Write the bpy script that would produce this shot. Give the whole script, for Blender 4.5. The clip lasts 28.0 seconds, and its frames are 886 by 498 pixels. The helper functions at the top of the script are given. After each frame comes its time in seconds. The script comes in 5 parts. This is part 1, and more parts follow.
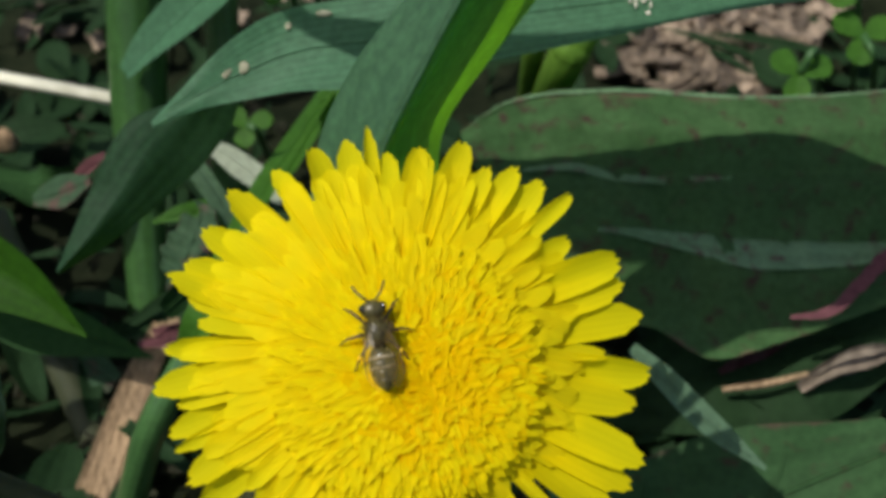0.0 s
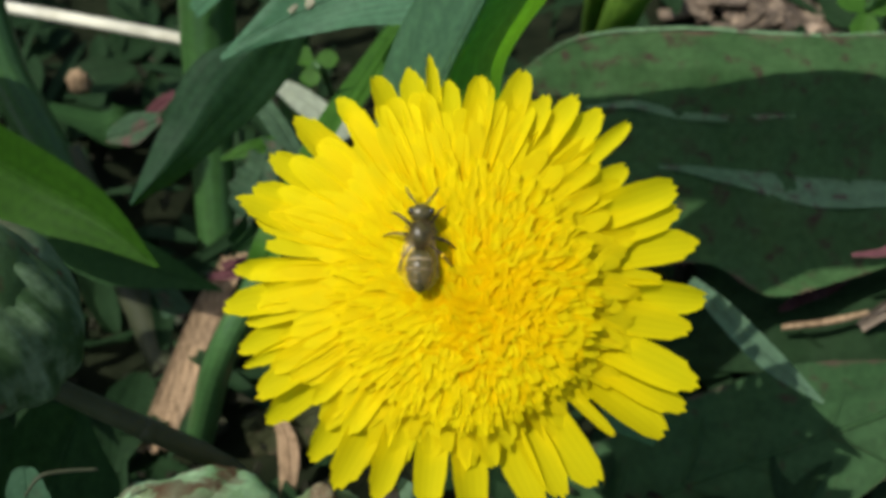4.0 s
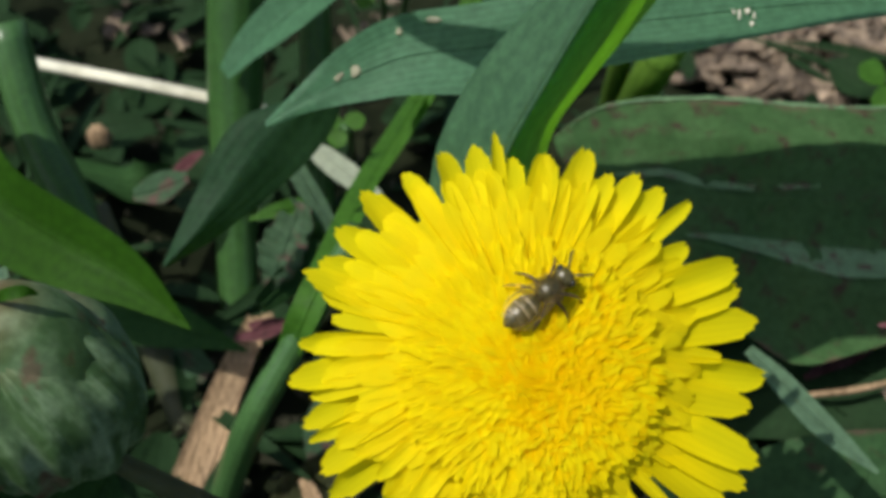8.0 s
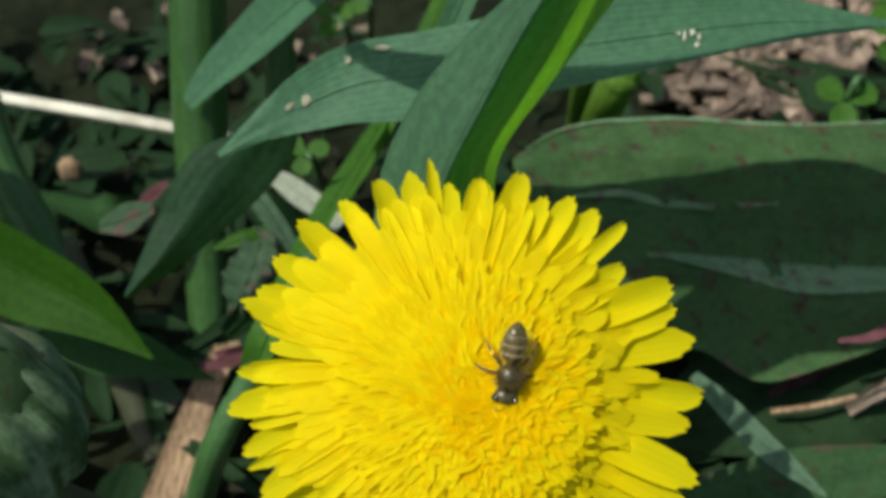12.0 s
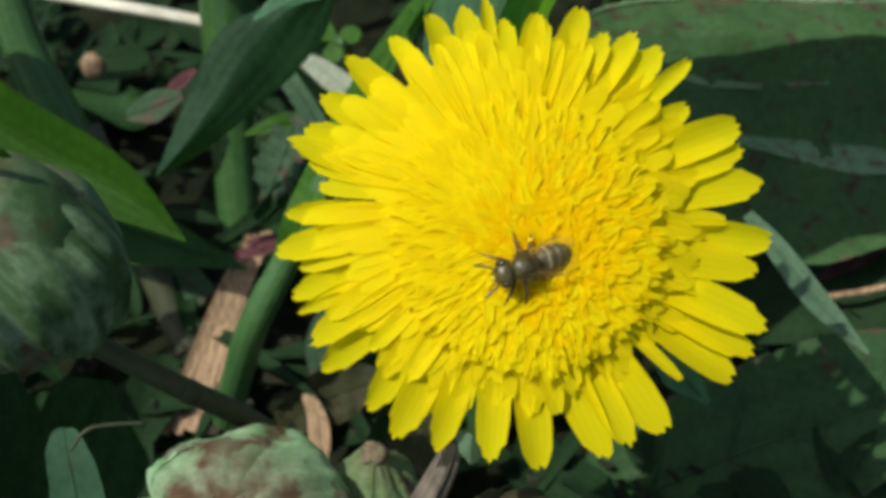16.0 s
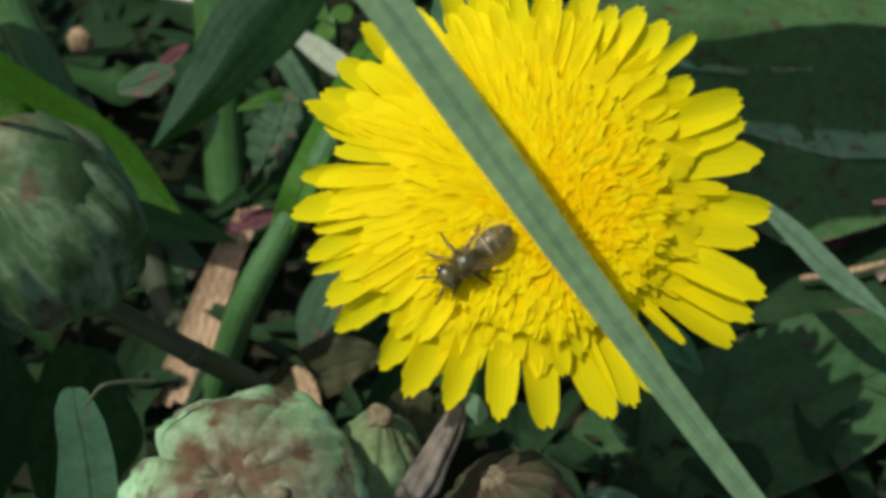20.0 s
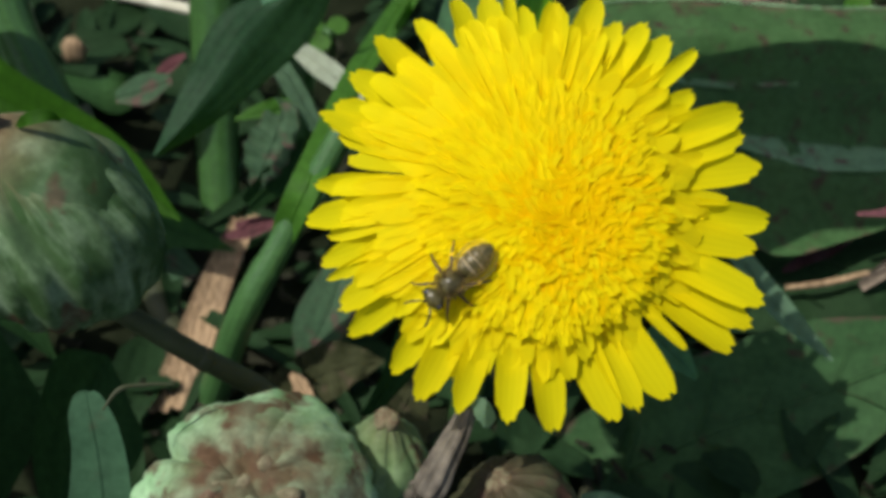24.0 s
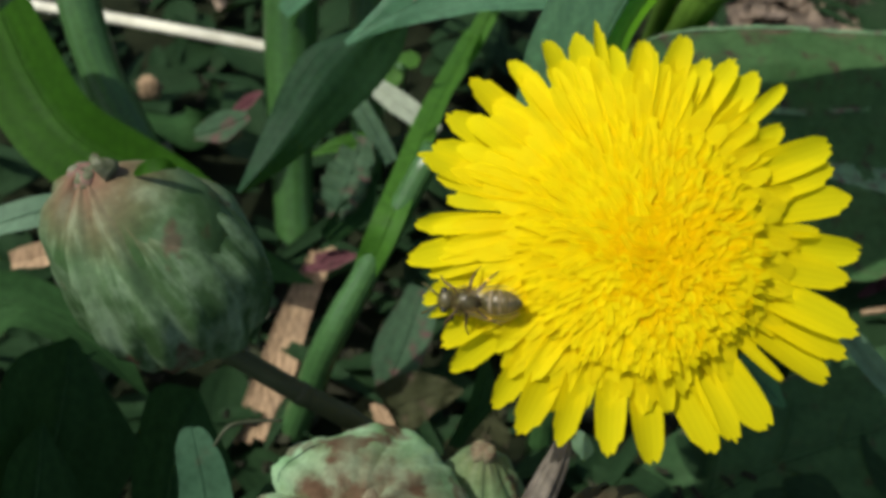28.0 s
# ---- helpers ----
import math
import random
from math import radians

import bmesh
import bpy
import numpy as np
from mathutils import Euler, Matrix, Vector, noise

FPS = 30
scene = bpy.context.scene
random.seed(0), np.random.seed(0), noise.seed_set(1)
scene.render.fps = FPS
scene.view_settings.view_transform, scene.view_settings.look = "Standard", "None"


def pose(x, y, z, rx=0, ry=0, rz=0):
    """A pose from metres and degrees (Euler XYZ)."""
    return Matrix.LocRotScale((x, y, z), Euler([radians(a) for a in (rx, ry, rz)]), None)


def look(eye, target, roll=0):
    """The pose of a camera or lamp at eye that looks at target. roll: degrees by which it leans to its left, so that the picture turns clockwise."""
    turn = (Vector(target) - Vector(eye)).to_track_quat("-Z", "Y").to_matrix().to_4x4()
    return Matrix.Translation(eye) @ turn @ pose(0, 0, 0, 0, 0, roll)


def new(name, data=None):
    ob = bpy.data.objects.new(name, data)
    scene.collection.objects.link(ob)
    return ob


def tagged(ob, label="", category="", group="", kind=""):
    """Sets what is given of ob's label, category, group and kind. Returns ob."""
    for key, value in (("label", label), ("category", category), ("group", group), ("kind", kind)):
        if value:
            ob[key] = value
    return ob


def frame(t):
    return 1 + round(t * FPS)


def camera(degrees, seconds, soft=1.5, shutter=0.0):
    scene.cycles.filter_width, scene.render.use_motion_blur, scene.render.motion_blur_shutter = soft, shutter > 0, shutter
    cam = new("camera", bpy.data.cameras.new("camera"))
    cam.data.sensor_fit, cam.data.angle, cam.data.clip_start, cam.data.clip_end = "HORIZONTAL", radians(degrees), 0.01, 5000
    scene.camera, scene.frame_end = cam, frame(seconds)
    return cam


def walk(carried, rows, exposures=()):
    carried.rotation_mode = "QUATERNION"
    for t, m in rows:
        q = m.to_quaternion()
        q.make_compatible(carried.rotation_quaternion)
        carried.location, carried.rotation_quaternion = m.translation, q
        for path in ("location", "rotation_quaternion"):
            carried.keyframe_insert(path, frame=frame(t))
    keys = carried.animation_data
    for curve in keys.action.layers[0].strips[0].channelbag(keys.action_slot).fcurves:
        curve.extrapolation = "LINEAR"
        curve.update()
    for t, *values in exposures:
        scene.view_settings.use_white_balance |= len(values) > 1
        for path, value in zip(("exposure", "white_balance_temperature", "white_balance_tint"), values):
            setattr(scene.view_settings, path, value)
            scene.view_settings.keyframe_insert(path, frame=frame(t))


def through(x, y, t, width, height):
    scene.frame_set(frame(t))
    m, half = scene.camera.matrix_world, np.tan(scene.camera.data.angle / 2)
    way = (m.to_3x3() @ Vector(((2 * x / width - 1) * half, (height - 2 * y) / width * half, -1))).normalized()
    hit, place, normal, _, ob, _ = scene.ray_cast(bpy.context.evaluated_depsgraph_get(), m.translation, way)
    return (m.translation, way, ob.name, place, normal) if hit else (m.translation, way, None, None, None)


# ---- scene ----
# A dandelion head on a weedy bed, with a small striped bee on it. All sizes true, ground at z = 0.
from collections import namedtuple
cam = camera(42.0, 28.0, soft=4.0)
cam.data.dof.use_dof = True
cam.data.dof.focus_distance, cam.data.dof.aperture_fstop = 0.108, 42.0
PATH = [
    (0, (0.00455, -0.05978, 0.14996), (0.00344, 0.01245, 0.07376), 1.14),
    (0.5, (0.00642, -0.06291, 0.14738), (-0.00016, 0.00904, 0.07119), -3.45),
    (1, (0.01000, -0.06396, 0.14578), (0.00459, 0.00551, 0.06723), -2.14),
    (1.5, (0.01289, -0.06115, 0.14896), (0.00598, 0.00801, 0.07026), -1.26),
    (2, (0.01310, -0.06298, 0.15089), (0.00875, 0.00453, 0.07058), 0.79),
    (2.5, (0.00871, -0.06378, 0.15015), (0.00078, 0.00473, 0.07097), -2.23),
    (4.5, (0.00395, -0.06330, 0.15008), (-0.00171, 0.00590, 0.07131), -1.18),
    (5, (0.00242, -0.06222, 0.15200), (-0.00100, 0.00788, 0.07390), 0.67),
    (5.5, (0.00280, -0.06288, 0.15182), (-0.00108, 0.00812, 0.07456), 0.55),
    (6, (0.00160, -0.06321, 0.15129), (-0.00341, 0.00739, 0.07373), -0.34),
    (6.5, (-0.00017, -0.06120, 0.15229), (-0.00643, 0.00966, 0.07506), -1.36),
    (7, (-0.00107, -0.06136, 0.15187), (-0.00669, 0.00954, 0.07463), -0.27),
    (7.5, (-0.00399, -0.06104, 0.15219), (-0.00839, 0.01053, 0.07549), 0.76),
    (8, (-0.00365, -0.06245, 0.15263), (-0.00794, 0.00958, 0.07636), 0.47),
    (8.5, (-0.00416, -0.06160, 0.15448), (-0.00852, 0.01189, 0.07962), 0.43),
    (9, (-0.00047, -0.06209, 0.15373), (-0.00480, 0.01077, 0.07824), -0.11),
    (9.5, (0.00161, -0.06482, 0.15105), (-0.00125, 0.00797, 0.07542), 0.55),
    (10, (0.00237, -0.06395, 0.15211), (-0.00081, 0.00875, 0.07642), 0.01),
    (10.5, (0.00225, -0.06225, 0.15453), (-0.00107, 0.01091, 0.07929), 0.10),
    (11, (0.00202, -0.06351, 0.15411), (-0.00142, 0.01125, 0.08046), 0.13),
    (11.5, (0.00312, -0.06328, 0.15379), (-0.00042, 0.01138, 0.08004), -0.14),
    (12, (0.00276, -0.06268, 0.15364), (-0.00206, 0.01081, 0.07880), -1.01),
    (12.5, (0.00227, -0.06301, 0.15263), (-0.00162, 0.01030, 0.07757), -0.65),
    (13, (0.00244, -0.06506, 0.14867), (0.00100, 0.00757, 0.07285), 1.30),
    (13.5, (0.00262, -0.06491, 0.14461), (-0.00105, 0.00583, 0.06710), -0.35),
    (15.5, (0.00155, -0.06657, 0.14209), (-0.00399, 0.00391, 0.06446), -1.66),
    (16, (-0.00131, -0.06718, 0.14285), (-0.00693, 0.00339, 0.06531), -1.86),
    (16.5, (-0.00169, -0.06710, 0.14348), (-0.00698, 0.00380, 0.06622), -1.53),
    (17, (0.00183, -0.06788, 0.14268), (-0.00211, 0.00190, 0.06432), -0.32),
    (17.5, (0.00638, -0.06930, 0.14225), (0.00520, 0.00217, 0.06533), 1.30),
    (18, (0.00392, -0.06783, 0.14498), (0.00213, 0.00235, 0.06690), 0.57),
    (18.5, (0.00651, -0.06820, 0.14506), (0.00454, 0.00344, 0.06832), 0.73),
    (19, (0.00256, -0.06926, 0.14465), (0.00252, 0.00349, 0.06893), 2.03),
    (19.5, (-0.00051, -0.06868, 0.14384), (-0.00308, 0.00188, 0.06612), 0.41),
    (20, (-0.00593, -0.07107, 0.14262), (-0.00769, -0.00057, 0.06483), 1.25),
    (20.5, (-0.00446, -0.07102, 0.14306), (-0.00476, 0.00051, 0.06619), 2.33),
    (21, (-0.00608, -0.07073, 0.14345), (-0.00683, 0.00055, 0.06636), 1.95),
    (21.5, (-0.01079, -0.07213, 0.14331), (-0.01474, -0.00116, 0.06603), 0.32),
    (23.5, (-0.01264, -0.07565, 0.14326), (-0.01529, -0.00537, 0.06530), 1.41),
    (24, (-0.00968, -0.07340, 0.14445), (-0.00867, -0.00207, 0.06740), 3.18),
    (24.5, (-0.00821, -0.07330, 0.14439), (-0.00392, -0.00047, 0.06887), 5.60),
    (25, (-0.00327, -0.07401, 0.14476), (0.00053, -0.00157, 0.06884), 4.84),
    (25.5, (-0.00505, -0.07293, 0.14251), (-0.00368, -0.00241, 0.06473), 3.64),
    (26, (-0.00774, -0.07338, 0.14441), (-0.00789, -0.00377, 0.06580), 2.41),
    (26.5, (-0.00988, -0.07288, 0.14597), (-0.00861, -0.00102, 0.06943), 3.34),
    (27, (-0.01131, -0.07456, 0.14463), (-0.01197, -0.00223, 0.06852), 1.74),
    (27.5, (-0.01306, -0.07492, 0.14603), (-0.01502, -0.00205, 0.07045), 0.82),
    (28, (-0.01512, -0.07408, 0.14721), (-0.01784, -0.00155, 0.07133), 0.20),
]
walk(cam, [(t, look(eye, target, roll)) for t, eye, target, roll in PATH], exposures=((0, -0.24), (1.5, -0.11), (28, -0.09)))

# ---- light ----
SUN_WAY = Vector((-0.450, -0.200, 0.870)).normalized()
world = bpy.data.worlds.new("sky")
scene.world = world
world.use_nodes = True
wn = world.node_tree.nodes
sky = wn.new("ShaderNodeTexSky")
sky.sky_type = "NISHITA"
sky.sun_disc = False
sky.air_density, sky.dust_density, sky.ozone_density = 1.0, 2.6, 1.0
sky.sun_elevation = math.asin(SUN_WAY.z)
sky.sun_rotation = math.atan2(SUN_WAY.x, SUN_WAY.y)
world.node_tree.links.new(sky.outputs[0], wn["Background"].inputs[0])
wn["Background"].inputs[1].default_value = 0.14
sun = new("sun", bpy.data.lights.new("sun", "SUN"))
sun.data.energy = 4.8
sun.data.angle = radians(0.53)
sun.data.color = (1.0, 0.97, 0.90)
sun.matrix_world = look(SUN_WAY * 3, (0, 0, 0))


# ---- materials ----
def material(name):
    m = bpy.data.materials.new(name)
    m.use_nodes = True
    return m, m.node_tree.nodes, m.node_tree.links, m.node_tree.nodes["Principled BSDF"]


def ramp(n, stops):
    r = n.new("ShaderNodeValToRGB")
    while len(r.color_ramp.elements) < len(stops):
        r.color_ramp.elements.new(0.5)
    for e, (p, c) in zip(r.color_ramp.elements, stops):
        e.position, e.color = p, (*c, 1)
    return r


def mix(n, l, kind, fac, a, b):
    m = n.new("ShaderNodeMix")
    m.data_type, m.blend_type = "RGBA", kind
    for sock, v in ((m.inputs[0], fac), (m.inputs[6], a), (m.inputs[7], b)):
        if isinstance(v, (int, float)):
            sock.default_value = v
        elif isinstance(v, tuple):
            sock.default_value = (*v, 1)
        else:
            l.new(v, sock)
    return m.outputs[2]


def noise_tex(n, l, scale, detail=4, coord=None, rough=0.55):
    t = n.new("ShaderNodeTexNoise")
    t.inputs["Scale"].default_value, t.inputs["Detail"].default_value = scale, detail
    t.inputs["Roughness"].default_value = rough
    if coord is not None:
        l.new(coord, t.inputs["Vector"])
    return t


def leaf_material(name, dark, light, through=0.35, rough=0.45, veins=26.0, spots=None, spot_at=0.62, glow=None, spec=0.16, margin=None):
    """A leaf: veins along its length, blotches, light that passes through, spots or a tinted margin where it has them."""
    m, n, l, b = material(name)
    uv = n.new("ShaderNodeUVMap")
    xyz = n.new("ShaderNodeSeparateXYZ")
    l.new(uv.outputs[0], xyz.inputs[0])
    place = n.new("ShaderNodeTexCoord").outputs["Object"]
    big = noise_tex(n, l, 90, 4, place)
    fine = noise_tex(n, l, 900, 3, place)
    wave = n.new("ShaderNodeTexWave")
    wave.inputs["Scale"].default_value = veins / 6.0
    wave.inputs["Distortion"].default_value = 0.6
    wave.inputs["Detail"].default_value = 2
    l.new(uv.outputs[0], wave.inputs["Vector"])
    col = mix(n, l, "MIX", big.outputs[0], dark, light)
    col = mix(n, l, "MULTIPLY", 0.14, col, wave.outputs[0])
    shade = ramp(n, [(0.3, (0.75, 0.75, 0.75)), (0.7, (1.1, 1.1, 1.1))])
    l.new(fine.outputs[0], shade.inputs[0])
    col = mix(n, l, "MULTIPLY", 1.0, col, shade.outputs[0])
    if margin:
        edge = n.new("ShaderNodeMath")
        edge.operation = "ABSOLUTE"
        sub = n.new("ShaderNodeMath")
        sub.operation = "SUBTRACT"
        sub.inputs[1].default_value = 0.5
        l.new(xyz.outputs[0], sub.inputs[0])
        l.new(sub.outputs[0], edge.inputs[0])
        add = n.new("ShaderNodeMath")
        l.new(edge.outputs[0], add.inputs[0])
        half = n.new("ShaderNodeMath")
        half.operation = "MULTIPLY"
        half.inputs[1].default_value = 0.22
        l.new(noise_tex(n, l, 160, 5, place).outputs[0], half.inputs[0])
        l.new(half.outputs[0], add.inputs[1])
        r = ramp(n, [(0.59, (0, 0, 0)), (0.66, (1, 1, 1))])
        l.new(add.outputs[0], r.inputs[0])
        col = mix(n, l, "MIX", r.outputs[0], col, margin)
    if spots:
        sp = noise_tex(n, l, 380, 4, place)
        r = ramp(n, [(spot_at - 0.05, (0, 0, 0)), (spot_at + 0.12, (0.9, 0.9, 0.9))])
        l.new(sp.outputs[0], r.inputs[0])
        col = mix(n, l, "MIX", r.outputs[0], col, spots)
    l.new(col, b.inputs["Base Color"])
    b.inputs["Roughness"].default_value = rough
    b.inputs["Specular IOR Level"].default_value = spec
    bump = n.new("ShaderNodeBump")
    bump.inputs["Strength"].default_value, bump.inputs["Distance"].default_value = 0.3, 0.0001
    l.new(wave.outputs[0], bump.inputs["Height"])
    l.new(bump.outputs[0], b.inputs["Normal"])
    tr = n.new("ShaderNodeBsdfTranslucent")
    l.new(mix(n, l, "MULTIPLY", 1.0, col, glow or (1.6, 2.0, 0.5)), tr.inputs[0])
    ms = n.new("ShaderNodeMixShader")
    ms.inputs[0].default_value = through
    l.new(b.outputs[0], ms.inputs[1])
    l.new(tr.outputs[0], ms.inputs[2])
    l.new(ms.outputs[0], n["Material Output"].inputs[0])
    return m


def plain_material(name, a, c, scale=300.0, rough=0.7, bump_mm=0.15, stretch=(1, 1, 1), spec=0.3, metal=0.0, detail=5, by_piece=0.0):
    """A two-tone mottled surface with relief; by_piece varies its brightness from piece to piece."""
    m, n, l, b = material(name)
    mp = n.new("ShaderNodeMapping")
    mp.inputs["Scale"].default_value = stretch
    l.new(n.new("ShaderNodeTexCoord").outputs["Object"], mp.inputs[0])
    t = noise_tex(n, l, scale, detail, mp.outputs[0])
    big = noise_tex(n, l, scale / 7, 3, mp.outputs[0])
    r = ramp(n, [(0.3, a), (0.7, c)])
    l.new(t.outputs[0], r.inputs[0])
    shade = ramp(n, [(0.3, (0.65, 0.65, 0.65)), (0.7, (1.15, 1.15, 1.15))])
    l.new(big.outputs[0], shade.inputs[0])
    col = mix(n, l, "MULTIPLY", 1.0, r.outputs[0], shade.outputs[0])
    if by_piece:
        geo = n.new("ShaderNodeNewGeometry")
        r2 = ramp(n, [(0.0, (1 - by_piece,) * 3), (1.0, (1 + by_piece,) * 3)])
        l.new(geo.outputs["Random Per Island"], r2.inputs[0])
        col = mix(n, l, "MULTIPLY", 1.0, col, r2.outputs[0])
    l.new(col, b.inputs["Base Color"])
    b.inputs["Roughness"].default_value = rough
    b.inputs["Metallic"].default_value = metal
    b.inputs["Specular IOR Level"].default_value = spec
    bp = n.new("ShaderNodeBump")
    bp.inputs["Strength"].default_value, bp.inputs["Distance"].default_value = 0.7, bump_mm / 1000
    l.new(t.outputs[0], bp.inputs["Height"])
    l.new(bp.outputs[0], b.inputs["Normal"])
    return m


def petal_material(name, base, tip, through):
    """Petal: finely ribbed lengthwise, a little paler towards the tip, each petal its own shade."""
    m, n, l, b = material(name)
    uv = n.new("ShaderNodeUVMap")
    xyz = n.new("ShaderNodeSeparateXYZ")
    l.new(uv.outputs[0], xyz.inputs[0])
    r = ramp(n, [(0.25, base), (0.85, tip)])
    l.new(xyz.outputs[1], r.inputs[0])
    info = n.new("ShaderNodeObjectInfo")
    r2 = ramp(n, [(0.0, (0.94, 0.91, 0.9)), (1.0, (1.04, 1.04, 1.1))])
    l.new(info.outputs["Random"], r2.inputs[0])
    col = mix(n, l, "MULTIPLY", 1.0, r.outputs[0], r2.outputs[0])
    r3 = ramp(n, [(0.0, (0.95, 0.90, 0.9)), (1.0, (1.03, 1.03, 1.0))])
    l.new(n.new("ShaderNodeNewGeometry").outputs["Random Per Island"], r3.inputs[0])
    col = mix(n, l, "MULTIPLY", 1.0, col, r3.outputs[0])
    wave = n.new("ShaderNodeTexWave")
    wave.inputs["Scale"].default_value, wave.inputs["Distortion"].default_value = 1.6, 0.3
    l.new(uv.outputs[0], wave.inputs["Vector"])
    col = mix(n, l, "MULTIPLY", 0.04, col, wave.outputs[0])
    l.new(col, b.inputs["Base Color"])
    b.inputs["Roughness"].default_value = 0.6
    b.inputs["Specular IOR Level"].default_value = 0.03
    bp = n.new("ShaderNodeBump")
    bp.inputs["Strength"].default_value, bp.inputs["Distance"].default_value = 0.2, 0.00004
    l.new(wave.outputs[0], bp.inputs["Height"])
    l.new(bp.outputs[0], b.inputs["Normal"])
    tr = n.new("ShaderNodeBsdfTranslucent")
    l.new(mix(n, l, "MULTIPLY", 1.0, col, (1.06, 1.04, 1.0)), tr.inputs[0])
    ms = n.new("ShaderNodeMixShader")
    ms.inputs[0].default_value = through
    l.new(b.outputs[0], ms.inputs[1])
    l.new(tr.outputs[0], ms.inputs[2])
    l.new(ms.outputs[0], n["Material Output"].inputs[0])
    return m


def bract_material(name, a, c, streak, blot, blot_at=0.58, tip=0.0, tip_at=0.62, groove=0.0, tint=None):
    """Bracts of a bud: pale and dark stripes lengthwise, brown blotches, a tinted tip where it has one."""
    m, n, l, b = material(name)
    uv = n.new("ShaderNodeUVMap")
    place = n.new("ShaderNodeTexCoord").outputs["Object"]
    mp = n.new("ShaderNodeMapping")
    mp.inputs["Scale"].default_value = (4.2, 3.8, 1)
    l.new(uv.outputs[0], mp.inputs[0])
    st = noise_tex(n, l, 1.0, 4, mp.outputs[0])
    r = ramp(n, [(0.28, a), (0.50, c), (0.72, streak)])
    l.new(st.outputs[0], r.inputs[0])
    bl = noise_tex(n, l, 210, 4, place)
    rb = ramp(n, [(blot_at, (0, 0, 0)), (blot_at + 0.07, (1, 1, 1))])
    l.new(bl.outputs[0], rb.inputs[0])
    col = mix(n, l, "MIX", rb.outputs[0], r.outputs[0], blot)
    if tip:
        xyz = n.new("ShaderNodeSeparateXYZ")
        l.new(uv.outputs[0], xyz.inputs[0])
        rt = ramp(n, [(tip_at, (0, 0, 0)), (tip_at + 0.3, (tip, tip, tip))])
        l.new(xyz.outputs[1], rt.inputs[0])
        col = mix(n, l, "MIX", rt.outputs[0], col, tint or blot)
    xs = n.new("ShaderNodeSeparateXYZ")
    l.new(uv.outputs[0], xs.inputs[0])
    re = ramp(n, [(0.32, (0, 0, 0)), (0.5, (0.16, 0.16, 0.16)), (0.68, (0, 0, 0)), (1.0, (0, 0, 0))])
    l.new(xs.outputs[0], re.inputs[0])
    col = mix(n, l, "MIX", re.outputs[0], col, streak)
    if groove:
        rg = ramp(n, [(0.06, (groove,) * 3), (0.26, (0, 0, 0)), (0.74, (0, 0, 0)), (0.94, (groove,) * 3)])
        l.new(xs.outputs[0], rg.inputs[0])
        col = mix(n, l, "MIX", mix(n, l, "MULTIPLY", 1.0, rg.outputs[0], bl.outputs[0]), col, blot)
    rv = ramp(n, [(0.10, (1, 1, 1)), (0.95, (0.05, 0.05, 0.05))])
    l.new(xs.outputs[1], rv.inputs[0])
    mealy = ramp(n, [(0.45, (0, 0, 0)), (0.62, (0.6, 0.6, 0.6))])
    l.new(noise_tex(n, l, 330, 5, place).outputs[0], mealy.inputs[0])
    fuzz = mix(n, l, "MULTIPLY", 1.0, rv.outputs[0], mealy.outputs[0])
    col = mix(n, l, "MIX", fuzz, col, streak)
    fine = noise_tex(n, l, 1400, 3, place)
    sh = ramp(n, [(0.3, (0.8, 0.8, 0.8)), (0.7, (1.12, 1.12, 1.12))])
    l.new(fine.outputs[0], sh.inputs[0])
    col = mix(n, l, "MULTIPLY", 1.0, col, sh.outputs[0])
    l.new(col, b.inputs["Base Color"])
    b.inputs["Roughness"].default_value = 0.65
    b.inputs["Specular IOR Level"].default_value = 0.1
    bp = n.new("ShaderNodeBump")
    bp.inputs["Strength"].default_value, bp.inputs["Distance"].default_value = 0.6, 0.00025
    l.new(st.outputs[0], bp.inputs["Height"])
    l.new(bp.outputs[0], b.inputs["Normal"])
    return m


PETAL = petal_material("petal_yellow", (0.88, 0.745, 0.0008), (0.88, 0.815, 0.008), 0.57)
FLORET = petal_material("floret_gold", (0.88, 0.735, 0.0008), (0.88, 0.78, 0.003), 0.57)
FLORET_BED = petal_material("floret_tip_gold", (0.88, 0.715, 0.0008), (0.88, 0.795, 0.005), 0.58)
FLORET_DEEP = petal_material("floret_orange", (0.88, 0.65, 0.0008), (0.88, 0.71, 0.001), 0.57)
LEAF_BLUE = leaf_material("leaf_bluish_green", (0.052, 0.146, 0.072), (0.086, 0.200, 0.110), 0.30, 0.5, 22)
LEAF_GREEN = leaf_material("leaf_green", (0.046, 0.145, 0.018), (0.085, 0.215, 0.028), 0.45, 0.5, 20)
# green darkened in colour for a leaf that lies in shade
LEAF_DARK = leaf_material("leaf_shaded_green", (0.020, 0.064, 0.018), (0.042, 0.102, 0.032), 0.27, 0.6, 24, spec=0.08)
# leaf green taken almost to black, the deep shade held in its colour
LEAF_DEEP_SHADE = leaf_material("leaf_deep_shade", (0.016, 0.048, 0.014), (0.030, 0.072, 0.022), 0.03, 0.7, 8, spec=0.04)
LEAF_OLIVE = leaf_material("leaf_olive", (0.028, 0.036, 0.015), (0.058, 0.058, 0.028), 0.1, 0.7, 8, spec=0.05, spots=(0.08, 0.055, 0.04))
LEAF_PINK = leaf_material("leaf_pinkish", (0.085, 0.032, 0.036), (0.19, 0.080, 0.088), 0.1, 0.7, 6, spec=0.05, spots=(0.05, 0.03, 0.025), glow=(1, 1, 1))
LEAF_RUST = leaf_material("leaf_rusty", (0.030, 0.016, 0.016), (0.080, 0.036, 0.038), 0.1, 0.7, 6, spec=0.05, spots=(0.03, 0.02, 0.018), glow=(1, 1, 1))
